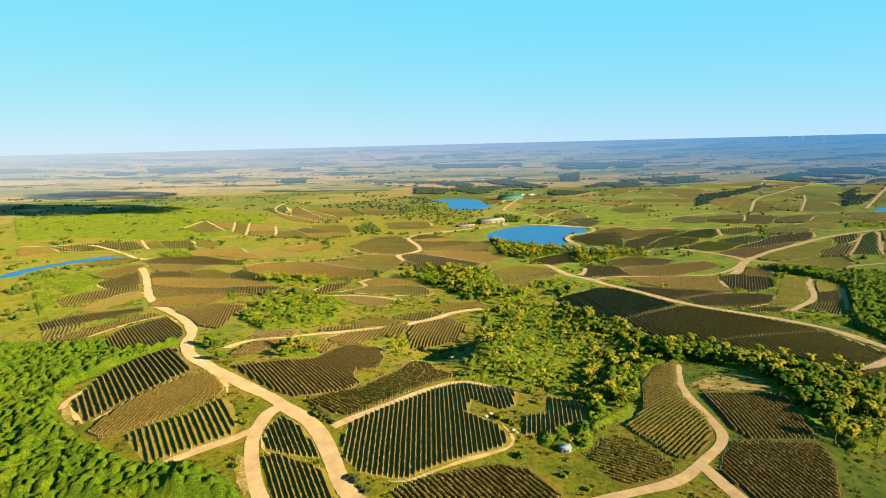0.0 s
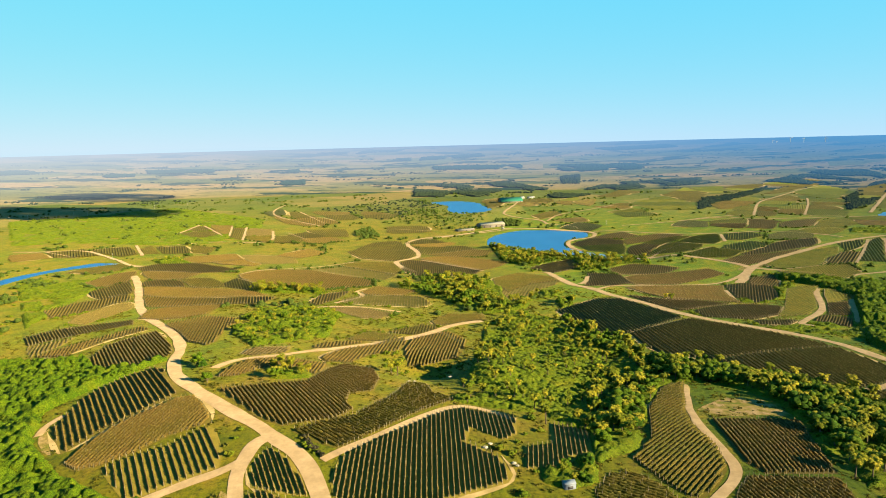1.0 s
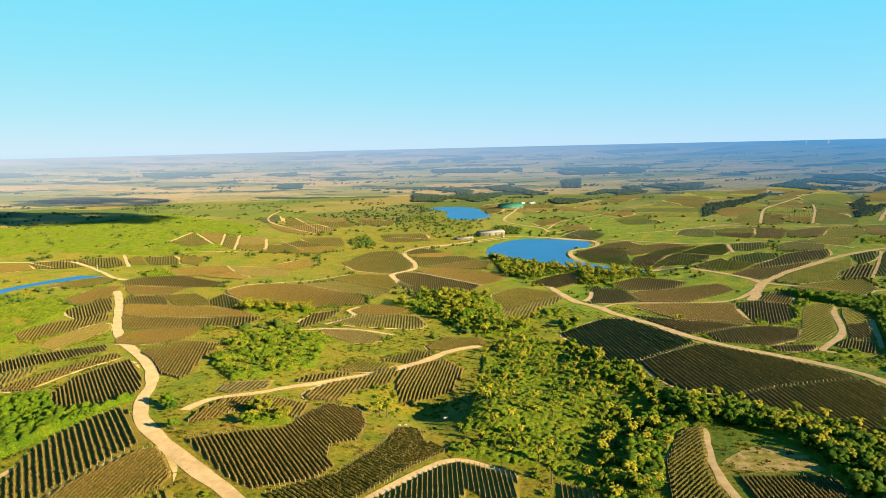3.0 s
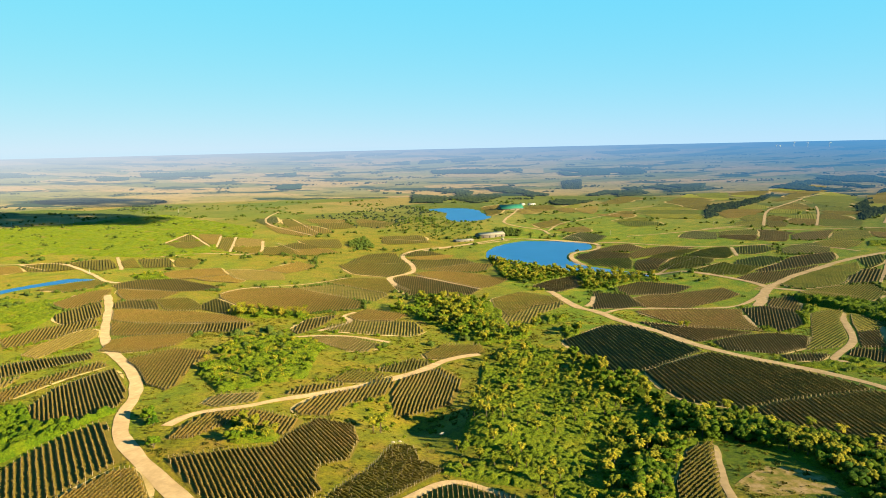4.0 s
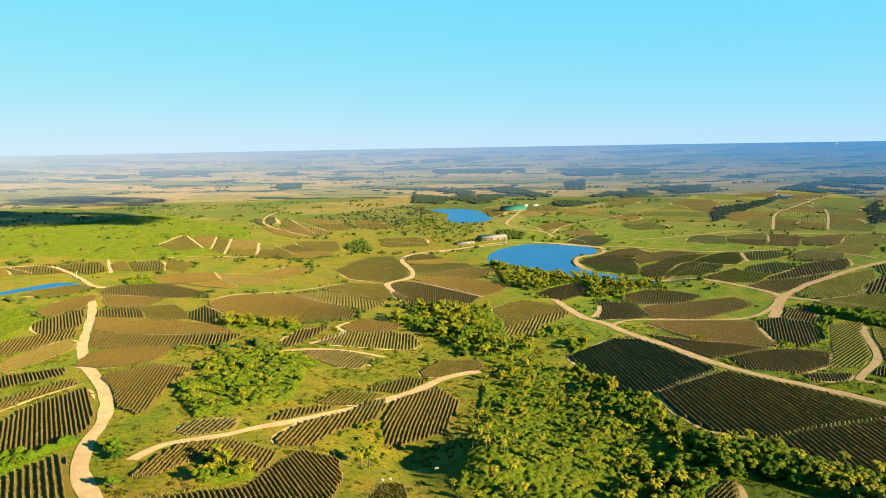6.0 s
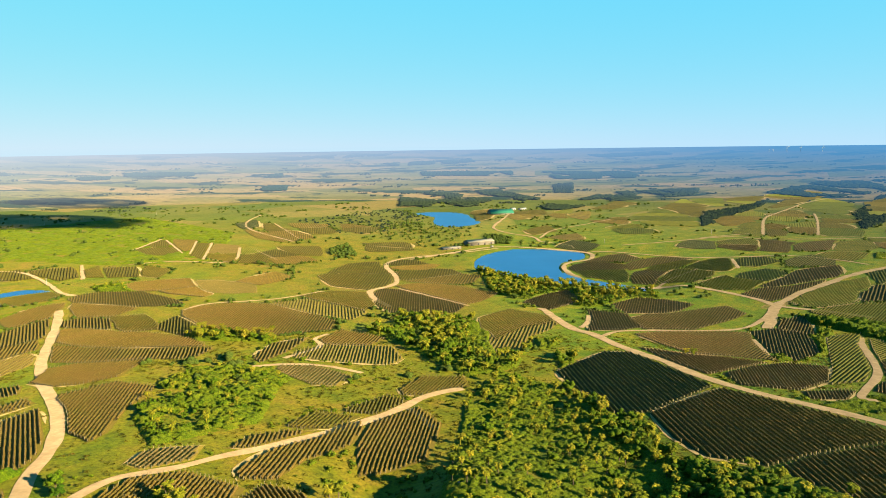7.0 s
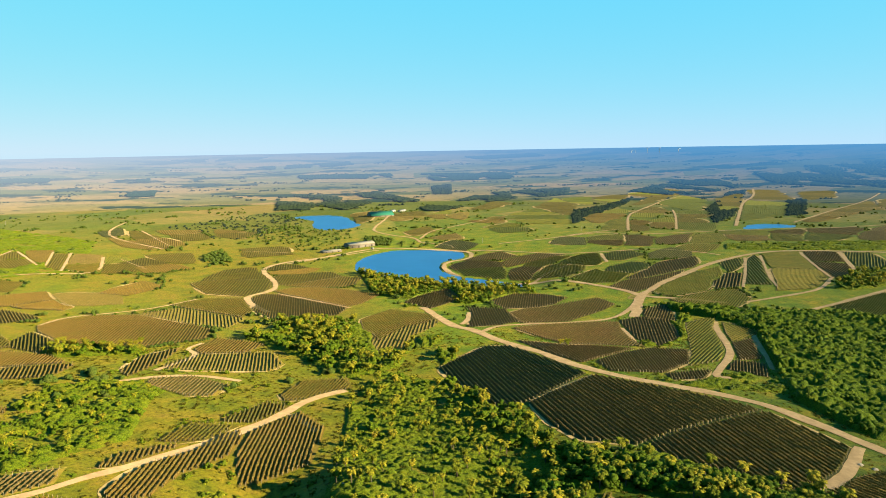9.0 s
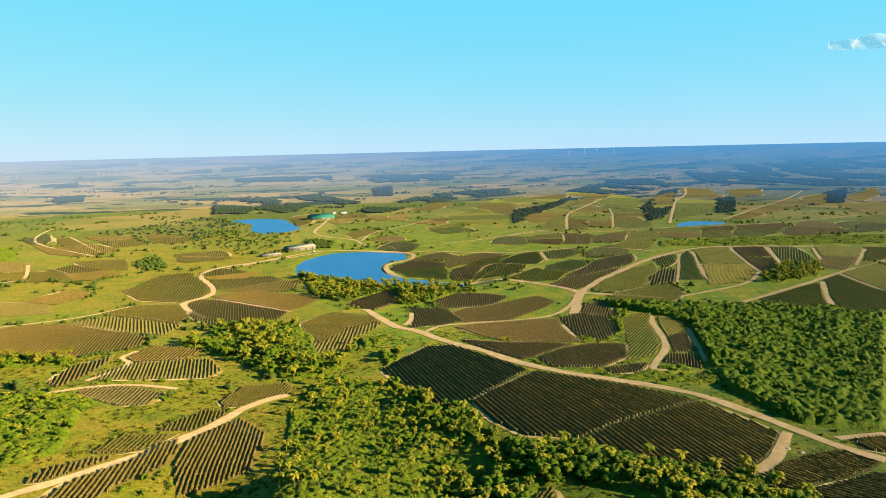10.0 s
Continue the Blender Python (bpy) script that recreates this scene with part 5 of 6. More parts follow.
# spacing of each kind of grove in metres, share of palms, size range, single trees or one mass
KINDS = {
    "palms": (10.5, 0.8, 0.5, 0.95, True), "palmline": (5.5, 0.8, 0.7, 1.0, True), "wood": (7.0, 0.45, 0.7, 1.35, True), "bush": (9.0, 0.35, 0.4, 0.8, True), "tall": (6.4, 0.4, 0.9, 1.5, True), "thicket": (4.0, 0, 0.38, 0.82, False),
    "forest": (4.4, 0, 0.6, 1.2, False), "scrub": (4.1, 0, 0.6, 1.25, False), "shrubs": (9.0, 0, 0.5, 1.0, False), "far": (8.0, 0, 0.8, 1.3, False), "farscrub": (17.0, 0, 0.45, 1.1, False), "belt": (20.0, 0, 0.7, 1.1, False),
}
GROVES = [0]


def foliage(name, poly, crown, tall, cell, mat, label, category, gap=-0.3, seed=0.0):
    """A closed cover of shrubs or crowns over a stretch of land: rounded heads of many sizes, leaning on each other, with hollows between."""
    p = np.array(poly)
    rnd = np.random.default_rng(int(abs(p).sum()) % 99991)
    x0, y0 = p.min(0) - 3
    nx, ny = int((p[:, 0].max() + 3 - x0) / cell) + 1, int((p[:, 1].max() + 3 - y0) / cell) + 1
    gx, gy = np.meshgrid(np.arange(nx), np.arange(ny))
    x = (x0 + (gx + rnd.uniform(-0.36, 0.36, gx.shape)) * cell).ravel()
    y = (y0 + (gy + rnd.uniform(-0.36, 0.36, gx.shape)) * cell).ravel()
    edge = to_edge(x, y, poly)
    ok = edge < 1.5
    ok[ok] = open_spot(x[ok], y[ok], 1.5)
    grid = crown * 0.72
    sx_n, sy_n = int(nx * cell / grid) + 3, int(ny * cell / grid) + 3
    jx, jy = rnd.uniform(0, 1, (sy_n, sx_n)), rnd.uniform(0, 1, (sy_n, sx_n))
    wide = crown * rnd.uniform(0.38, 0.78, (sy_n, sx_n))
    broad = np.array([[noise.noise(((x0 + a * grid) * 0.035, (y0 + b * grid) * 0.035, seed)) for a in range(sx_n)] for b in range(sy_n)])
    high = tall * rnd.uniform(0.45, 1.0, (sy_n, sx_n)) * (0.85 + 0.75 * broad) * np.where(broad + rnd.uniform(-0.15, 0.15, broad.shape) < gap, 0.12, 1.0)
    h = np.zeros(len(x))
    for share, small in ((1.0, 1.0), (0.32, 0.42)):
        u, v = (x - x0) / (grid * small), (y - y0) / (grid * small)
        iu, iv = u.astype(int), v.astype(int)
        best = np.zeros(len(x))
        for a in (-1, 0, 1):
            for b in (-1, 0, 1):
                ku, kv = iu + a, iv + b
                mu, mv = ku % sx_n, kv % sy_n
                d2 = ((u - ku - jx[mv, mu]) ** 2 + (v - kv - jy[mv, mu]) ** 2) * (grid * small) ** 2
                best = np.maximum(best, high[mv, mu] * np.sqrt(np.clip(1 - d2 / (wide[mv, mu] * small) ** 2, 0, None)))
        h = h + share * best * (1.0 if small == 1.0 else (h > 0.3))
    h = h * np.clip((1.5 - edge) / 3.5, 0, 1) + rnd.normal(0, 0.09 * min(tall, 3.0), len(x)) * (h > 0.2)
    h = np.where(ok & (h > 0.12), h, -0.5)
    z = land_z(x, y) + h
    k = (np.arange(ny - 1)[:, None] * nx + np.arange(nx - 1)).ravel()
    f = np.stack([k, k + 1, k + nx + 1, k + nx], -1)
    f = f[(h[f] > 0).any(1)]
    if not len(f):
        return
    used, f = np.unique(f, return_inverse=True)
    tagged(sheet(name, np.c_[x, y, z][used], f.reshape(-1, 4), mat), label, category, "", "stuff")


def undergrowth(poly, kind):
    crown, tall, cell, gap = {"palms": (3.8, 2.2, 0.8, -0.36), "bush": (4.6, 2.8, 0.9, -0.2)}.get(kind, (4.6, 2.6, 1.3, -0.4))
    foliage("undergrowth", poly, crown, tall, cell, SCRUB, "yellow green scrub growing under the palms and trees", "undergrowth", gap, 3.0)


def canopy(p, poly, rnd, cell, mat, gaps):
    """A closed planted wood far off: one rough crown a cell, standing shoulder to shoulder."""
    gx, gy = np.meshgrid(np.arange(p[:, 0].min(), p[:, 0].max(), cell), np.arange(p[:, 1].min(), p[:, 1].max(), cell))
    x, y = gx.ravel() + rnd.uniform(-0.3, 0.3, gx.size) * cell, gy.ravel() + rnd.uniform(-0.3, 0.3, gx.size) * cell
    ok = (to_edge(x, y, poly) < 0) & (np.array([noise.noise((a * 0.01, b * 0.004, 2.0)) for a, b in zip(x, y)]) > gaps + rnd.uniform(-0.1, 0.1, len(x)))
    x, y = x[ok], y[ok]
    if not len(x):
        return
    z, r, h = land_z(x, y), cell * rnd.uniform(0.7, 0.95, len(x)), rnd.uniform(4.5, 6.5, len(x))
    rings = []
    for k, lift in ((1.0, -1.0), (1.05, 0.6), (0.55, 0.95)):
        for a in range(5):
            t = a * 1.2566 + lift * 2 + x
            rings.append(np.c_[x + r * k * np.cos(t), y + r * k * np.sin(t), z + (h * lift if lift > 0 else -1.0)])
    v = np.stack(rings, 1)
    f = [(lv * 5 + a, lv * 5 + (a + 1) % 5, lv * 5 + 5 + (a + 1) % 5, lv * 5 + 5 + a) for lv in range(2) for a in range(5)]
    f = np.array(f)[None] + 15 * np.arange(len(x))[:, None, None]
    top = np.arange(10, 15)[None] + 15 * np.arange(len(x))[:, None]
    loops = np.concatenate([f.reshape(-1), top.reshape(-1)])
    sizes = np.r_[np.full(len(x) * 10, 4), np.full(len(x), 5)]
    tagged(sheet("woodland", v.reshape(-1, 3), (loops, sizes), mat), "plantation belt on the far plain, blue green with painted haze" if mat == BELT else "dark green woodland over the far pasture", "woodland", "", "stuff")


def grove(poly, kind):
    GROVES[0] += 1
    rnd = np.random.default_rng(900 + GROVES[0])
    step, palms, lo, hi, single = KINDS[kind]
    p = np.array(poly)
    gx, gy = np.meshgrid(np.arange(p[:, 0].min(), p[:, 0].max(), step), np.arange(p[:, 1].min(), p[:, 1].max(), step))
    x = gx.ravel() + rnd.uniform(-0.48, 0.48, gx.size) * step
    y = gy.ravel() + rnd.uniform(-0.48, 0.48, gx.size) * step
    ok = (to_edge(x, y, poly) < 1.0) & open_spot(x, y)
    if kind in ("shrubs", "farscrub", "scrub", "palms", "bush", "wood"):
        keep = np.array([noise.noise((a * 0.025, b * 0.025, GROVES[0])) for a, b in zip(x, y)]) + rnd.uniform(-0.25, 0.25, len(x))
        ok &= keep > (-0.05 if kind in ("shrubs", "farscrub") else -0.28)
    if kind in ("palms", "wood", "bush", "palmline", "tall"):
        undergrowth(poly, kind)
    x, y = x[ok], y[ok]
    if single:
        rest, rest_palms = [], []
        for a, b in zip(x, y):
            size, turn, is_palm = rnd.uniform(lo, hi), rnd.uniform(0, 360), rnd.random() < palms
            if math.hypot(a - 90, b - 330) > (150 if is_palm else 110) and math.hypot(a + 120, b - 250) > 70:
                (rest_palms if is_palm else rest).append((a, b, size, int(rnd.integers(3))))
            elif is_palm:
                plant("palm", int(rnd.integers(len(PALMS))), a, b, min(size, 1.0) * 1.05, turn)
            else:
                plant("tree", int(rnd.integers(len(BROAD))), a, b, size * (0.45 if kind == "palms" else 0.85), turn)
        stuff("trees", WOOD, rest, LEAVES_MASS, "green leafy trees of the valley grove", "trees")
        stuff("palms", [joined(*p) for p in PALMS], rest_palms, FRONDS_MASS, "yellow green feathery palms among the trees", "palms")
    else:
        spots = [(a, b, rnd.uniform(lo, hi), int(rnd.integers(3))) for a, b in zip(x, y)]
        if kind in ("forest", "thicket"):
            foliage("forest", poly, 6.0 if kind == "forest" else 5.2, 6.0 if kind == "forest" else 5.2, 1.3 if kind == "forest" else 1.0, LEAVES_MASS, "dense dark green native forest on the valley side", "forest", -0.5, 6.0)
            stuff("forest_trees", WOOD, [(a, b, q * 0.9, k) for a, b, q, k in spots[::7]], LEAVES_MASS, "taller trees standing out of the forest", "forest")
        elif kind == "scrub":
            foliage("scrub", poly, 3.8, 2.2, 1.2, SCRUB, "low green scrub and bushes scattered over grass", "scrub", -0.2, 2.0)
        elif kind == "shrubs":
            foliage("scrub", poly, 9.0, 2.6, 3.4, SCRUB, "low green scrub and bushes scattered over grass", "scrub", -0.05, 2.0)
        elif kind == "belt":
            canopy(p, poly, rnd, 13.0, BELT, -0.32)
        elif kind == "farscrub" and np.hypot(*p.mean(0)) > 1900:
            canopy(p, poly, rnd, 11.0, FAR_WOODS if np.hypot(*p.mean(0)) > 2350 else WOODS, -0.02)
        else:
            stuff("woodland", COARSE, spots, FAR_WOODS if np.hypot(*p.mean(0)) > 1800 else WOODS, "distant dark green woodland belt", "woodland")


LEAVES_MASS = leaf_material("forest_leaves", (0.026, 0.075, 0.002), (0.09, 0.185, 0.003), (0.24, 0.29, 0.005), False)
# far leaves carry painted haze; the belt's base colour is also tinted blue for distance
BELT, FAR_WOODS = far_leaf_material("hazed_plantation_leaves", (0.02, 0.055, 0.035), (0.035, 0.075, 0.045)), far_leaf_material("hazed_wood_leaves", (0.03, 0.05, 0.02), (0.06, 0.085, 0.03))
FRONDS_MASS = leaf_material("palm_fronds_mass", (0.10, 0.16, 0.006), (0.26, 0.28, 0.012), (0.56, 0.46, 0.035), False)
grove([(-211.0, 299.4), (-182.7, 295.2), (-155.9, 287.2), (-124.7, 265.7), (-101.9, 259.4), (-83.7, 250.1), (-74.9, 237.4), (-189.4, 259.0)], 'thicket')
grove([(-341.1, 485.7), (-282.5, 468.8), (-248.2, 455.7), (-182.7, 453.3), (-168.4, 433.4), (-190.7, 389.6), (-204.1, 359.3), (-188.1, 321.5), (-160.0, 290.5), (-219.4, 304.3)], 'thicket')
grove([(16.2, 410.2), (34.5, 565.6), (60.0, 637.2), (100.3, 596.2), (117.0, 465.0), (139.9, 427.9), (96.0, 334.6), (81.7, 299.9), (63.0, 286.2), (59.1, 333.2), (41.4, 348.8), (3.6, 360.6)], 'palms')
grove([(138.2, 458.3), (192.3, 450.8), (218.0, 399.9), (273.6, 419.5), (184.1, 278.0), (166.1, 275.0), (175.5, 314.6), (173.7, 337.9), (178.2, 386.0), (162.8, 404.5), (141.0, 415.1)], 'wood')
grove([(41.0, 285.0), (61.8, 292.2), (58.5, 270.5), (47.3, 265.6), (38.9, 269.7)], 'bush')
grove([(-45.5, 752.6), (-12.1, 828.2), (74.3, 793.7), (97.6, 719.1), (75.0, 645.7), (38.9, 621.8), (0.9, 686.2)], 'wood')
grove([(111.4, 685.8), (128.5, 641.4), (133.9, 502.1), (139.9, 450.9), (115.3, 413.6), (113.9, 498.1), (102.9, 582.0)], 'wood')
grove([(-149.8, 507.7), (-165.0, 575.7), (-159.8, 620.6), (-122.5, 622.7), (-79.1, 617.7), (-87.7, 583.3), (-83.1, 507.8), (-101.0, 485.8), (-123.6, 463.8)], 'bush')
grove([(-199, 723), (-201, 751), (-127.3, 757.0), (-118.2, 705.6), (-188.4, 705.3)], 'palmline')
grove([(81, 1185), (158, 1192), (158, 1083), (276, 966), (278, 930), (185, 888), (87, 980)], 'wood')
grove([(434, 722), (548, 726), (631, 690), (364.4, 445.0), (321.2, 462.1), (317.2, 522.7), (346, 586), (383, 649)], 'forest')
grove([(383, 828), (448, 776), (519, 750), (623, 688), (604, 671), (425, 705), (371, 806)], 'forest')
grove([(-992, 1622), (-892, 1722), (-733, 1943), (-399, 1594), (-330, 1246), (-439, 1174), (-625, 1215), (-726, 1194)], 'shrubs')
grove([(-506, 841), (-411, 821), (-403, 899), (-366, 734), (-350, 629), (-340, 576)], 'scrub')
grove([(707, 1945), (863, 2092), (1100, 2393), (972, 2168), (648, 1698), (596, 1638)], 'far')
grove([(1058, 1862), (1501, 2460), (1622, 2534), (1015, 1673), (880, 1532)], 'far')
grove([(1491, 2121), (1570, 2134), (1205, 1664), (1143, 1652)], 'far')
grove([(649, 882), (730, 932), (771, 926), (694, 844), (626, 833), (608, 841)], 'wood')
grove([(1933, 2137), (2109, 2212), (1689, 1808), (1645, 1830)], 'far')
grove([(699, 1206), (878, 1195), (1128, 1148), (1026, 1054), (801, 1100), (668, 1156)], 'scrub')
grove([(121, 1594), (173, 1544), (157, 1454), (127, 1468)], 'far')
grove([(10, 1904), (81, 1706), (96, 1561), (40, 1517), (-36, 1649), (-102, 1821)], 'farscrub')
grove([(-410, 998), (-375, 1028), (-336, 964), (-376, 952)], 'bush')
grove([(-171, 1372), (-148, 1456), (-120, 1338), (-141, 1292)], 'far')
grove([(380, 787), (399, 795), (333, 681), (322, 684)], 'bush')
grove([(314, 733), (362, 762), (330, 680), (292, 665)], 'bush')
grove([(231, 720), (242, 719), (229, 682), (218, 683)], 'bush')
grove([(225, 736), (242, 730), (227, 690), (211, 696)], 'palmline')
grove([(101.6, 727.7), (126.5, 741.9), (123.0, 706.4), (99.9, 696.9)], 'bush')
grove([(-97.2, 408.1), (-77.8, 412.7), (-70.5, 381.0), (-90.3, 377.9)], 'palmline')
grove([(275, 674), (313, 675), (304, 659), (270, 664)], 'bush')
grove([(422, 758), (452, 743), (364, 602), (356, 619)], 'forest')
grove([(254.4, 555.5), (364, 602), (322.0, 536.1), (290.9, 544.9)], 'scrub')
grove([(96.5, 459.2), (114.8, 414.3), (77.7, 296.3), (66.8, 292.5), (70.5, 333.9)], 'wood')
grove([(-319, 1849), (-103, 2182), (0, 1945), (-100, 1599), (-203, 1618)], 'farscrub')
grove([(-115, 1837), (110, 1748), (22, 1416), (-94, 1503)], 'farscrub')
grove([(-103, 2726), (270, 2946), (380, 2502), (105, 2220), (-84, 2267)], 'farscrub')
grove([(337, 2228), (682, 2758), (1045, 2863), (953, 2619), (588, 2390), (337, 2027)], 'farscrub')
grove([(-50, 3826), (420, 3784), (410, 3566), (-33, 3637)], 'belt')
grove([(-275, 4264), (246, 4462), (271, 4298), (-201, 4130)], 'belt')
grove([(579, 3739), (991, 3660), (994, 3372), (592, 3387)], 'belt')
grove([(-708, 3141), (-616, 3188), (-572, 2953), (-664, 2939)], 'belt')
grove([(522, 3128), (628, 3219), (537, 2754), (474, 2773)], 'far')
grove([(-1542, 3704), (-1212, 3785), (-1159, 3615), (-1438, 3520)], 'belt')
grove([(-1668, 3472), (-1531, 3540), (-1475, 3408), (-1583, 3348)], 'belt')
grove([(-884, 3671), (-753, 3754), (-724, 3604), (-842, 3553)], 'belt')
grove([(1205, 2644), (1607, 3002), (1874, 2976), (1655, 2624), (1291, 2407)], 'farscrub')
grove([(-2206, 3537), (-2109, 3666), (-1990, 3504), (-2122, 3401)], 'belt')
grove([(-814, 4635), (-231, 4793), (-300, 4674), (-654, 4540)], 'belt')
grove([(968, 4513), (1435, 4513), (1459, 4368), (1038, 4355)], 'belt')
grove([(2133, 3301), (3181, 3045), (2291, 2219), (2037, 2408), (1857, 2684)], 'farscrub')
grove([(140.3, 462.9), (156.3, 449.6), (172.7, 440.2), (192.6, 413.7), (195.6, 396.1), (179.7, 366.1), (172.5, 384.8), (168.0, 407.1), (152.8, 414.7), (139.4, 412.0), (130.8, 423.2)], 'wood')
grove([(61.9, 299.4), (80.8, 354.5), (104.6, 420.0), (126.7, 452.3), (127.3, 420.2), (102.2, 362.3), (82.7, 300.2)], 'wood')
grove([(192.6, 413.7), (206.7, 389.5), (232.5, 394.4), (208.8, 309.6), (159.0, 301.9), (174.6, 333.3), (179.7, 366.1)], 'tall')

# bushes strewn over the open ground between the plots, and clumps of trees on the plain
rnd = np.random.default_rng(77)
TUFT = [leaf_cards(np.random.default_rng(40 + k), [(0, 0, 0.25, 0.7), (0.8, 0.4, 0.2, 0.5)], 12, 0.36) for k in range(3)]
TUFTS = leaf_material("tussock_blades", (0.07, 0.095, 0.005), (0.13, 0.13, 0.008), (0.20, 0.155, 0.03), False)
x, y = rnd.uniform(-330, 420, 26000), rnd.uniform(215, 760, 26000)
ok = (np.abs(x) < 60 + y * 0.62) & open_spot(x, y, 1.5)
ok &= np.array([noise.noise((p * 0.03, q * 0.03, 9.0)) for p, q in zip(x, y)]) > rnd.uniform(-0.35, 0.3, len(x))
stuff("tussocks", TUFT, [(p, q, rnd.uniform(0.6, 1.7), int(rnd.integers(3))) for p, q in zip(x[ok], y[ok])], TUFTS, "dry and green tussocks of grass over the meadow", "grass")
for count, near, far, shapes, mat, label, lo, hi in (
    (4200, 240, 1000, LOW, SCRUB, "small green bushes strewn over the meadow", 0.45, 1.0),
    (11000, 600, 2400, COARSE, WOODS, "dark green bushes and trees over the far pasture", 0.45, 1.2),
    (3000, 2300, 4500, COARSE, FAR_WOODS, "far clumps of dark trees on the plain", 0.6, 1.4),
):
    a, r = np.radians(rnd.uniform(-40, 56, count)), near + (far - near) * rnd.uniform(0, 1, count) ** 0.8
    x, y = r * np.sin(a), r * np.cos(a)
    if near > 1500:
        # trees of the plain stand in clumps and shelter belts
        k = rnd.integers(0, 230, count)
        wide, deep = rnd.uniform(8, 80, 230), rnd.uniform(8, 30, 230)
        x, y = x[k] + rnd.uniform(-1, 1, count) * wide[k], y[k] + rnd.uniform(-1, 1, count) * deep[k]
    ok = open_spot(x, y, 3.0)
    clump = np.array([noise.noise((p * 0.012, q * 0.012, 5.0)) for p, q in zip(x, y)])
    if near < 1500:
        ok &= clump + rnd.uniform(-0.12, 0.12, count) > 0.17
    stuff("bushes", shapes, [(p, q, rnd.uniform(lo, hi), int(rnd.integers(3))) for p, q in zip(x[ok], y[ok])], mat, label, "bushes")


# ---------- hedgerows ----------
rnd = np.random.default_rng(41)
near_row, far_row = [], []
for shape in PLOTS:
    q = np.array(shape)
    far = math.hypot(*q.mean(0))
    if not 420 < far < 1900 or rnd.random() > 0.5:
        continue
    c = q.mean(0)
    first, n = int(rnd.integers(len(q))), len(q)
    line = np.array([q[(first + k) % n] for k in range(max(3, int(n * rnd.uniform(0.2, 0.5))))])
    line = c + (line - c) * (1 + 6.0 / np.maximum(6.0, np.hypot(*(line - c).T)))[:, None]
    e, side = along([tuple(v) for v in line], 3.2 if far < 1000 else 4.5)
    e = e + side * rnd.normal(0, 1.2 + far * 0.001, len(e))[:, None]
    keep = open_spot(e[:, 0], e[:, 1], 2.5) & (rnd.random(len(e)) < 0.75)
    for x, y in e[keep]:
        (near_row if far < 800 else far_row).append((x, y, rnd.uniform(0.45, 1.0) * (1.0 if far < 800 else 0.8), int(rnd.integers(3))))
stuff("hedgerow", LOW, near_row, SCRUB, "ragged green bushes growing along the vineyard borders", "hedgerow")
stuff("hedgerow", COARSE, far_row, WOODS, "dark green bushes growing along the vineyard borders", "hedgerow")


# ---------- single plants beside the road ----------
for k, x, y, size in ((0, -142.4, 413.6, 0.95), (1, -123.9, 374.0, 1.05), (2, -137.0, 405.0, 0.55)):
    plant("tree", k, x, y, size, 40.0 * k)
plant("palm", 1, 164.0, 281.0, 1.15, 20)
for k, (x, y) in enumerate(((-30.0, 413.5), (-26.5, 415.0), (216.3, 667.3), (211.0, 668.0), (48.0, 330.0), (70.0, 312.0))):
    plant("palm", k % 3, x, y, 1.0 + 0.08 * (k % 3), 70 * k)
GREY_LEAF = leaf_material("grey_shrub_leaves", (0.035, 0.035, 0.02), (0.075, 0.07, 0.04), (0.14, 0.13, 0.08))
shrub_v, shrub_f = broadleaf_shape(91, 3.2, 1.7, 0.2, 4, 110, 0.32)[1]
for k, (x, y) in enumerate(((-58.5, 300.5), (-56.5, 296.5), (-54.8, 292.8), (-52.8, 289.8), (-50.5, 287.2), (-48.6, 285.0), (-36.5, 246.8), (-34.2, 245.0), (-31.4, 241.5), (-29.6, 239.0))):
    ob = new("shrub", bpy.data.meshes.get("shrub_crown")) if k else sheet("shrub_crown", shrub_v, [list(q) for q in shrub_f], GREY_LEAF)
    ob.name, ob.data.name = "shrub", "shrub_crown"
    ob.matrix_basis = pose(x, y, height(x, y) - 0.1, 0, 0, 67 * k) @ Matrix.Scale(0.8 + 0.13 * (k % 4), 4)
    tagged(ob, "low grey brown shrub beside the gravel track", "shrub", "roadside shrubs")


# ---------- rocks ----------
def boulder(x, y, size, seed):
    bm = bmesh.new()
    bmesh.ops.create_icosphere(bm, subdivisions=2, radius=1.0)
    for v in bm.verts:
        n = noise.noise(v.co * 1.3 + Vector((seed * 3.1, 0, 0)))
        v.co *= 1 + 0.35 * n
        v.co.z *= 0.55
    me = bpy.data.meshes.new("boulder")
    bm.to_mesh(me)
    bm.free()
    me.materials.append(ROCK)
    ob = new("boulder", me)
    ob.matrix_basis = pose(x, y, height(x, y) + 0.12 * size, 0, 0, seed * 50) @ Matrix.Scale(size, 4)
    tagged(ob, "pale weathered boulder lying in rough grass", "boulder", "boulders")


ROCKS = ((-16, 403), (4.4, 419.6), (17.7, 296.3), (28.3, 283), (31.3, 414.8), (282, 429), (254, 465), (20, 300), (29.5, 281), (36, 408), (24, 427), (50, 380), (-19, 399), (286, 424), (395, 894), (390, 890), (402, 897))
for k, (x, y) in enumerate(ROCKS):
    boulder(x, y, 0.9 + 0.5 * ((k * 7) % 4) / 3, k + 1)


# ---------- buildings ----------
def painted(name, color, rough=0.6):
    m, nt, b = material(name, rough, 0.3)
    n = noise_at(nt, 0.8, 4)
    finish(nt, b, ramp(nt, n, (0.3, tuple(c * 0.82 for c in color)), (0.7, color)))
    return m


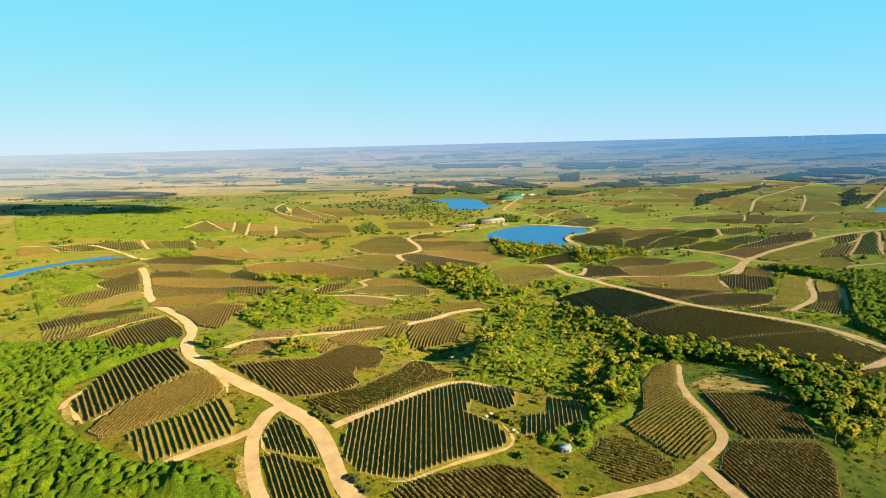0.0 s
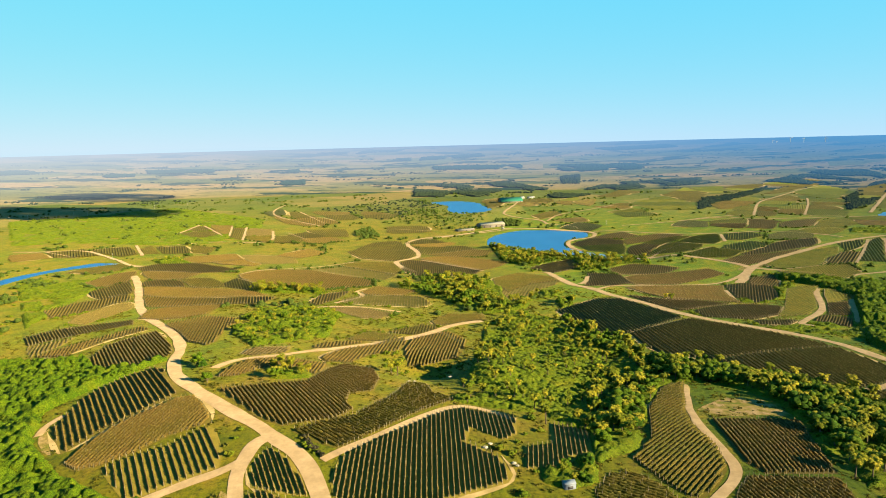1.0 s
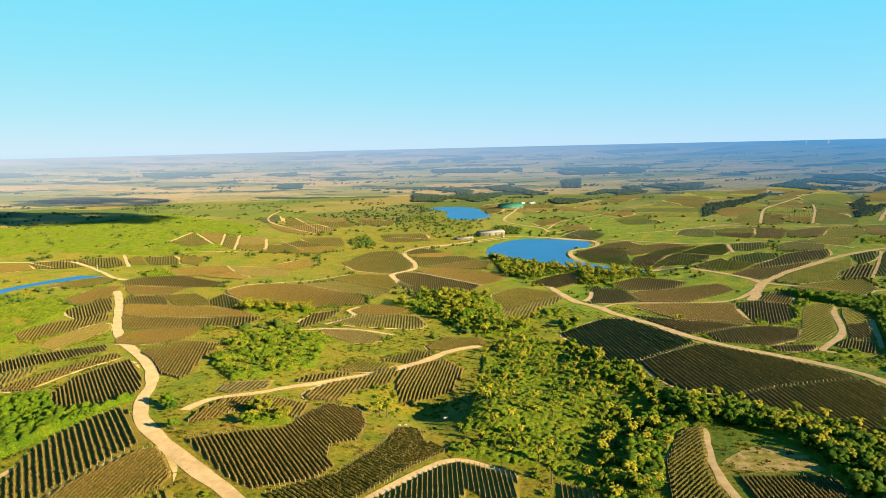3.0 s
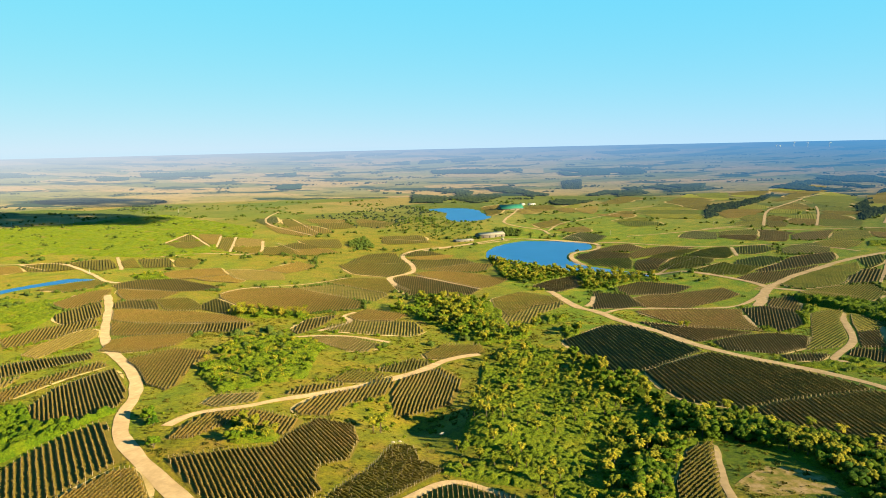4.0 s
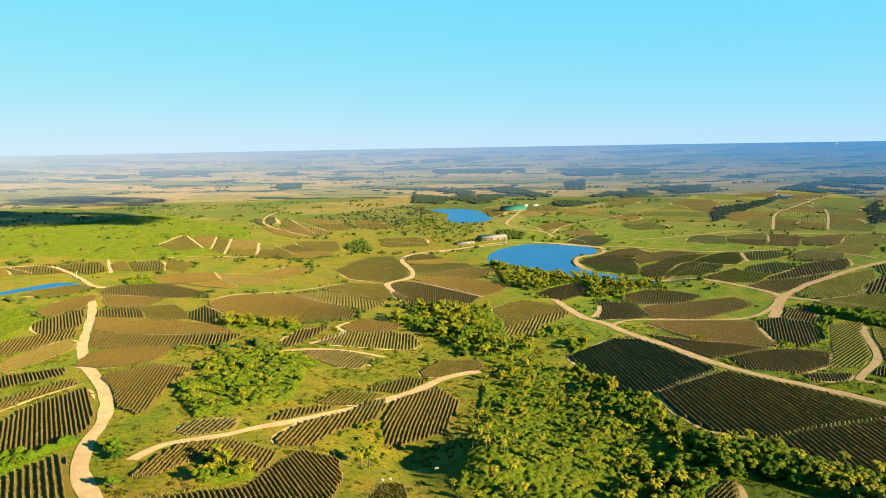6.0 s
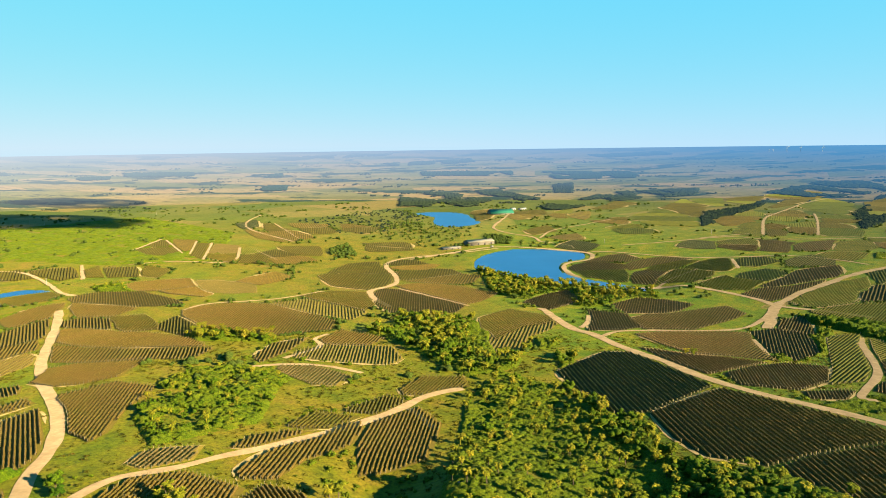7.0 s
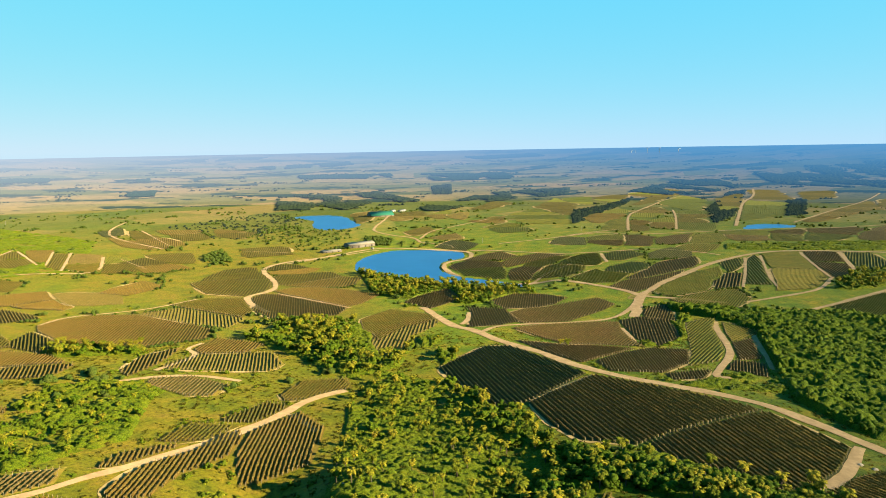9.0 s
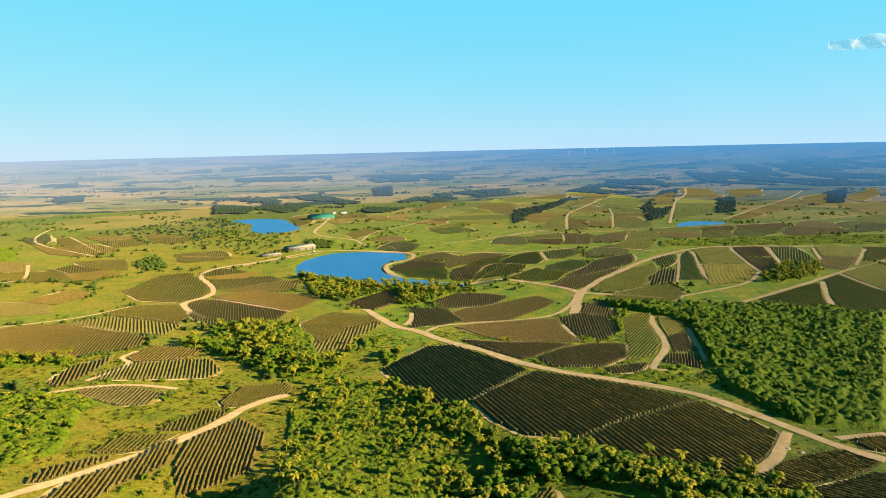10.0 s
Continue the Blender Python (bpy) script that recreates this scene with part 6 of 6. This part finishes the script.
WHITEWASH, SHED_ROOF, GREEN_ROOF = painted("pale_render", (0.20, 0.175, 0.14)), painted("pale_sheet_roof", (0.36, 0.32, 0.25)), painted("green_sheet_roof", (0.02, 0.20, 0.12))
BLUE_TIN, DARK_GAP, WHITE_PAINT = painted("blue_white_tin", (0.24, 0.28, 0.36), 0.4), painted("dark_opening", (0.03, 0.03, 0.035)), painted("white_paint", (0.42, 0.42, 0.42), 0.5)


def box_at(lo, hi):
    (a, b, c), (d, e, f) = lo, hi
    v = [(a, b, c), (d, b, c), (d, e, c), (a, e, c), (a, b, f), (d, b, f), (d, e, f), (a, e, f)]
    return v, [(0, 3, 2, 1), (4, 5, 6, 7), (0, 1, 5, 4), (1, 2, 6, 5), (2, 3, 7, 6), (3, 0, 4, 7)]


def gabled(name, x, y, turn, long, wide, tall, rise, wall_mat, roof_mat, label, category, doors=0):
    root = new(name)
    root.matrix_basis = pose(x, y, height(x, y) - 0.3, 0, 0, turn)
    tagged(root, label, category)
    a, b = long / 2, wide / 2
    v = [(-a, -b, 0), (a, -b, 0), (a, b, 0), (-a, b, 0), (-a, -b, tall), (a, -b, tall), (a, b, tall), (-a, b, tall), (-a, 0, tall + rise), (a, 0, tall + rise)]
    sheet("wall", v, [[0, 1, 5, 4], [2, 3, 7, 6], [1, 2, 6, 9, 5], [3, 0, 4, 8, 7]], wall_mat, root)
    o, t, s = 0.03 * wide, 0.18, rise / b
    for side in (-1, 1):
        e = side * (b + o)
        w = [(-a - o, e, tall - o * s), (a + o, e, tall - o * s), (a + o, 0, tall + rise), (-a - o, 0, tall + rise)]
        w = [(p, q, r + 0.05) for p, q, r in w] + [(p, q, r + 0.05 + t) for p, q, r in w]
        f = [[0, 1, 2, 3], [7, 6, 5, 4], [0, 4, 5, 1], [1, 5, 6, 2], [2, 6, 7, 3], [3, 7, 4, 0]]
        sheet("roof", w, f, roof_mat, root)
    for k in range(doors):
        c = -a + (k + 0.5) * long / doors
        w = min(3.0, long / doors * 0.5)
        v, f = box_at((c - w / 2, -b - 0.06, 0.3), (c + w / 2, -b + 0.1, tall * 0.68))
        sheet("door", v, [list(q) for q in f], DARK_GAP, root)
    return root


gabled("storage_shed", 101, 1462, 23, 54, 24, 6.5, 3.2, WHITEWASH, SHED_ROOF, "long pale winery shed with a low gabled roof", "shed", 4)
gabled("low_shed", 46, 1408, 24, 36, 15, 3.2, 0.9, WHITEWASH, SHED_ROOF, "low pale lean-to shed beside the winery", "shed", 3)
gabled("winery_hall", 195, 2010, 12, 62, 40, 4, 9, WHITEWASH, GREEN_ROOF, "winery hall with a broad green metal roof", "building", 4)
gabled("small_house", 240, 2122, 40, 16, 9, 4.5, 2, WHITE_PAINT, WHITE_PAINT, "small white house behind the winery hall", "house", 2)
gabled("small_house", 268, 2128, 35, 24, 9, 4, 1.6, WHITE_PAINT, WHITE_PAINT, "long white house behind the winery hall", "house", 3)
gabled("hut", 47.3, 266.5, 12, 4.4, 3.4, 2.2, 0.8, BLUE_TIN, BLUE_TIN, "small tin hut with a pale blue roof among trees", "hut", 1)
gabled("pump_house", 122, 1418, 10, 5, 4, 3, 1, WHITE_PAINT, SHED_ROOF, "small white pump house on the lake dam", "hut", 1)


# ---------- poles, turbines ----------
for k, (x, y) in enumerate(((-1031, 1688), (-1005, 1720), (-978, 1747), (-930, 1790), (-885, 1770), (-848, 1880), (-790, 1950), (-720, 2010), (-470, 1010), (330, 1420), (560, 1500))):
    pole = new("power_pole")
    pole.location = (x, y, height(x, y))
    tagged(pole, "pale concrete power pole standing on open grass", "power pole", "power poles")
    v, f = stem([(0, 0, -0.5), (0, 0, 5), (0, 0, 9.5)], [0.32, 0.26, 0.2])
    sheet("mast", v, [list(q) for q in f], WHITE_PAINT, pole)
    v, f = box_at((-1.2, -0.12, 8.7), (1.2, 0.12, 8.95))
    sheet("crossarm", v, [list(q) for q in f], WHITE_PAINT, pole)


def turbine(x, y, z, tall, spin):
    root = new("wind_turbine")
    root.location = (x, y, z)
    tagged(root, "white three-bladed wind turbine on the skyline", "wind turbine", "wind turbines")
    v, f = stem([(0, 0, -12), (0, 0, tall * 0.5), (0, 0, tall)], [0.9, 0.75, 0.6], 8)
    sheet("tower", v, [list(q) for q in f], WHITE_PAINT, root)
    v, f = box_at((-0.8, -2.6, tall - 0.5), (0.8, 1.6, tall + 1.0))
    sheet("nacelle", v, [list(q) for q in f], WHITE_PAINT, root)
    for k in range(3):
        a = radians(spin + 120 * k)
        c, s = math.cos(a), math.sin(a)
        w = [(c * r - s * u, -2.8 + d, tall + s * r + c * u) for r, u, d in ((0.5, -0.4, 0), (0.5, 0.4, 0.3), (tall * 0.25, 0.55, 0.2), (tall * 0.25, -0.3, 0), (tall * 0.5, 0.15, 0.1), (tall * 0.5, 0.0, 0))]
        sheet("blade", w, [[0, 1, 2, 3], [3, 2, 4, 5]], WHITE_PAINT, root)


for k, (x, y, tall) in enumerate(((2068, 4220, 27), (2132, 4188, 24), (2231, 4137, 25), (1983, 4261, 13), (2003, 4252, 11))):
    turbine(x, y, float(ground_z(np.array([float(x)]), np.array([float(y)]))[0]), tall, 17 + 41 * k)


# ---------- clouds ----------
def cloud(x, y, z, puffs, label, thin=0.0, tone=0.85):
    m, nt, b = material("cloud_vapour", 1.0, 0.0)
    b.inputs["Base Color"].default_value = (tone, tone * 0.97, tone * 1.05, 1)
    nt.links.new(ramp(nt, noise_at(nt, 0.012, 5, 0.6), (0.36, (0, 0, 0)), (0.5, (1 - thin,) * 3)), b.inputs["Alpha"])
    bm = bmesh.new()
    for px, py, pz, r, flat in puffs:
        bmesh.ops.create_icosphere(bm, subdivisions=3, radius=r, matrix=Matrix.Translation((px, py, pz)) @ Matrix.Diagonal((1, 1, flat, 1)))
    for v in bm.verts:
        v.co += Vector(noise.noise_vector(v.co * 0.02)) * 16 + Vector(noise.noise_vector(v.co * 0.07)) * 6
    me = bpy.data.meshes.new("cloud")
    bm.to_mesh(me)
    bm.free()
    me.materials.append(m)
    me.shade_smooth()
    ob = new("cloud", me)
    ob.location = (x, y, z)
    tagged(ob, label, "cloud", "", "structure")


tx, ty = sx / math.sin(radians(SUN_EL)), sy / math.sin(radians(SUN_EL))  # sideways drift of a shadow for each metre of height
UP = 760
cloud(-1000 + tx * UP, 1850 + ty * UP, UP, [(-320, 100, 0, 190, 0.3), (-110, 30, 0, 170, 0.3), (80, -20, 0, 170, 0.3), (230, -70, 0, 110, 0.3)], "white cloud drifting above the hills", 0.1)
cloud(-1120 + tx * UP, 2450 + ty * UP, UP, [(-120, 60, 0, 130, 0.3), (70, -30, 0, 150, 0.3)], "white cloud drifting above the plain", 0.2)
cloud(3359, 3399, 700, [(-80, 60, 0, 75, 0.4), (20, -20, 6, 95, 0.42), (115, -85, 0, 65, 0.4)], "small pale cloud low above the plain", 0.86, 0.6)
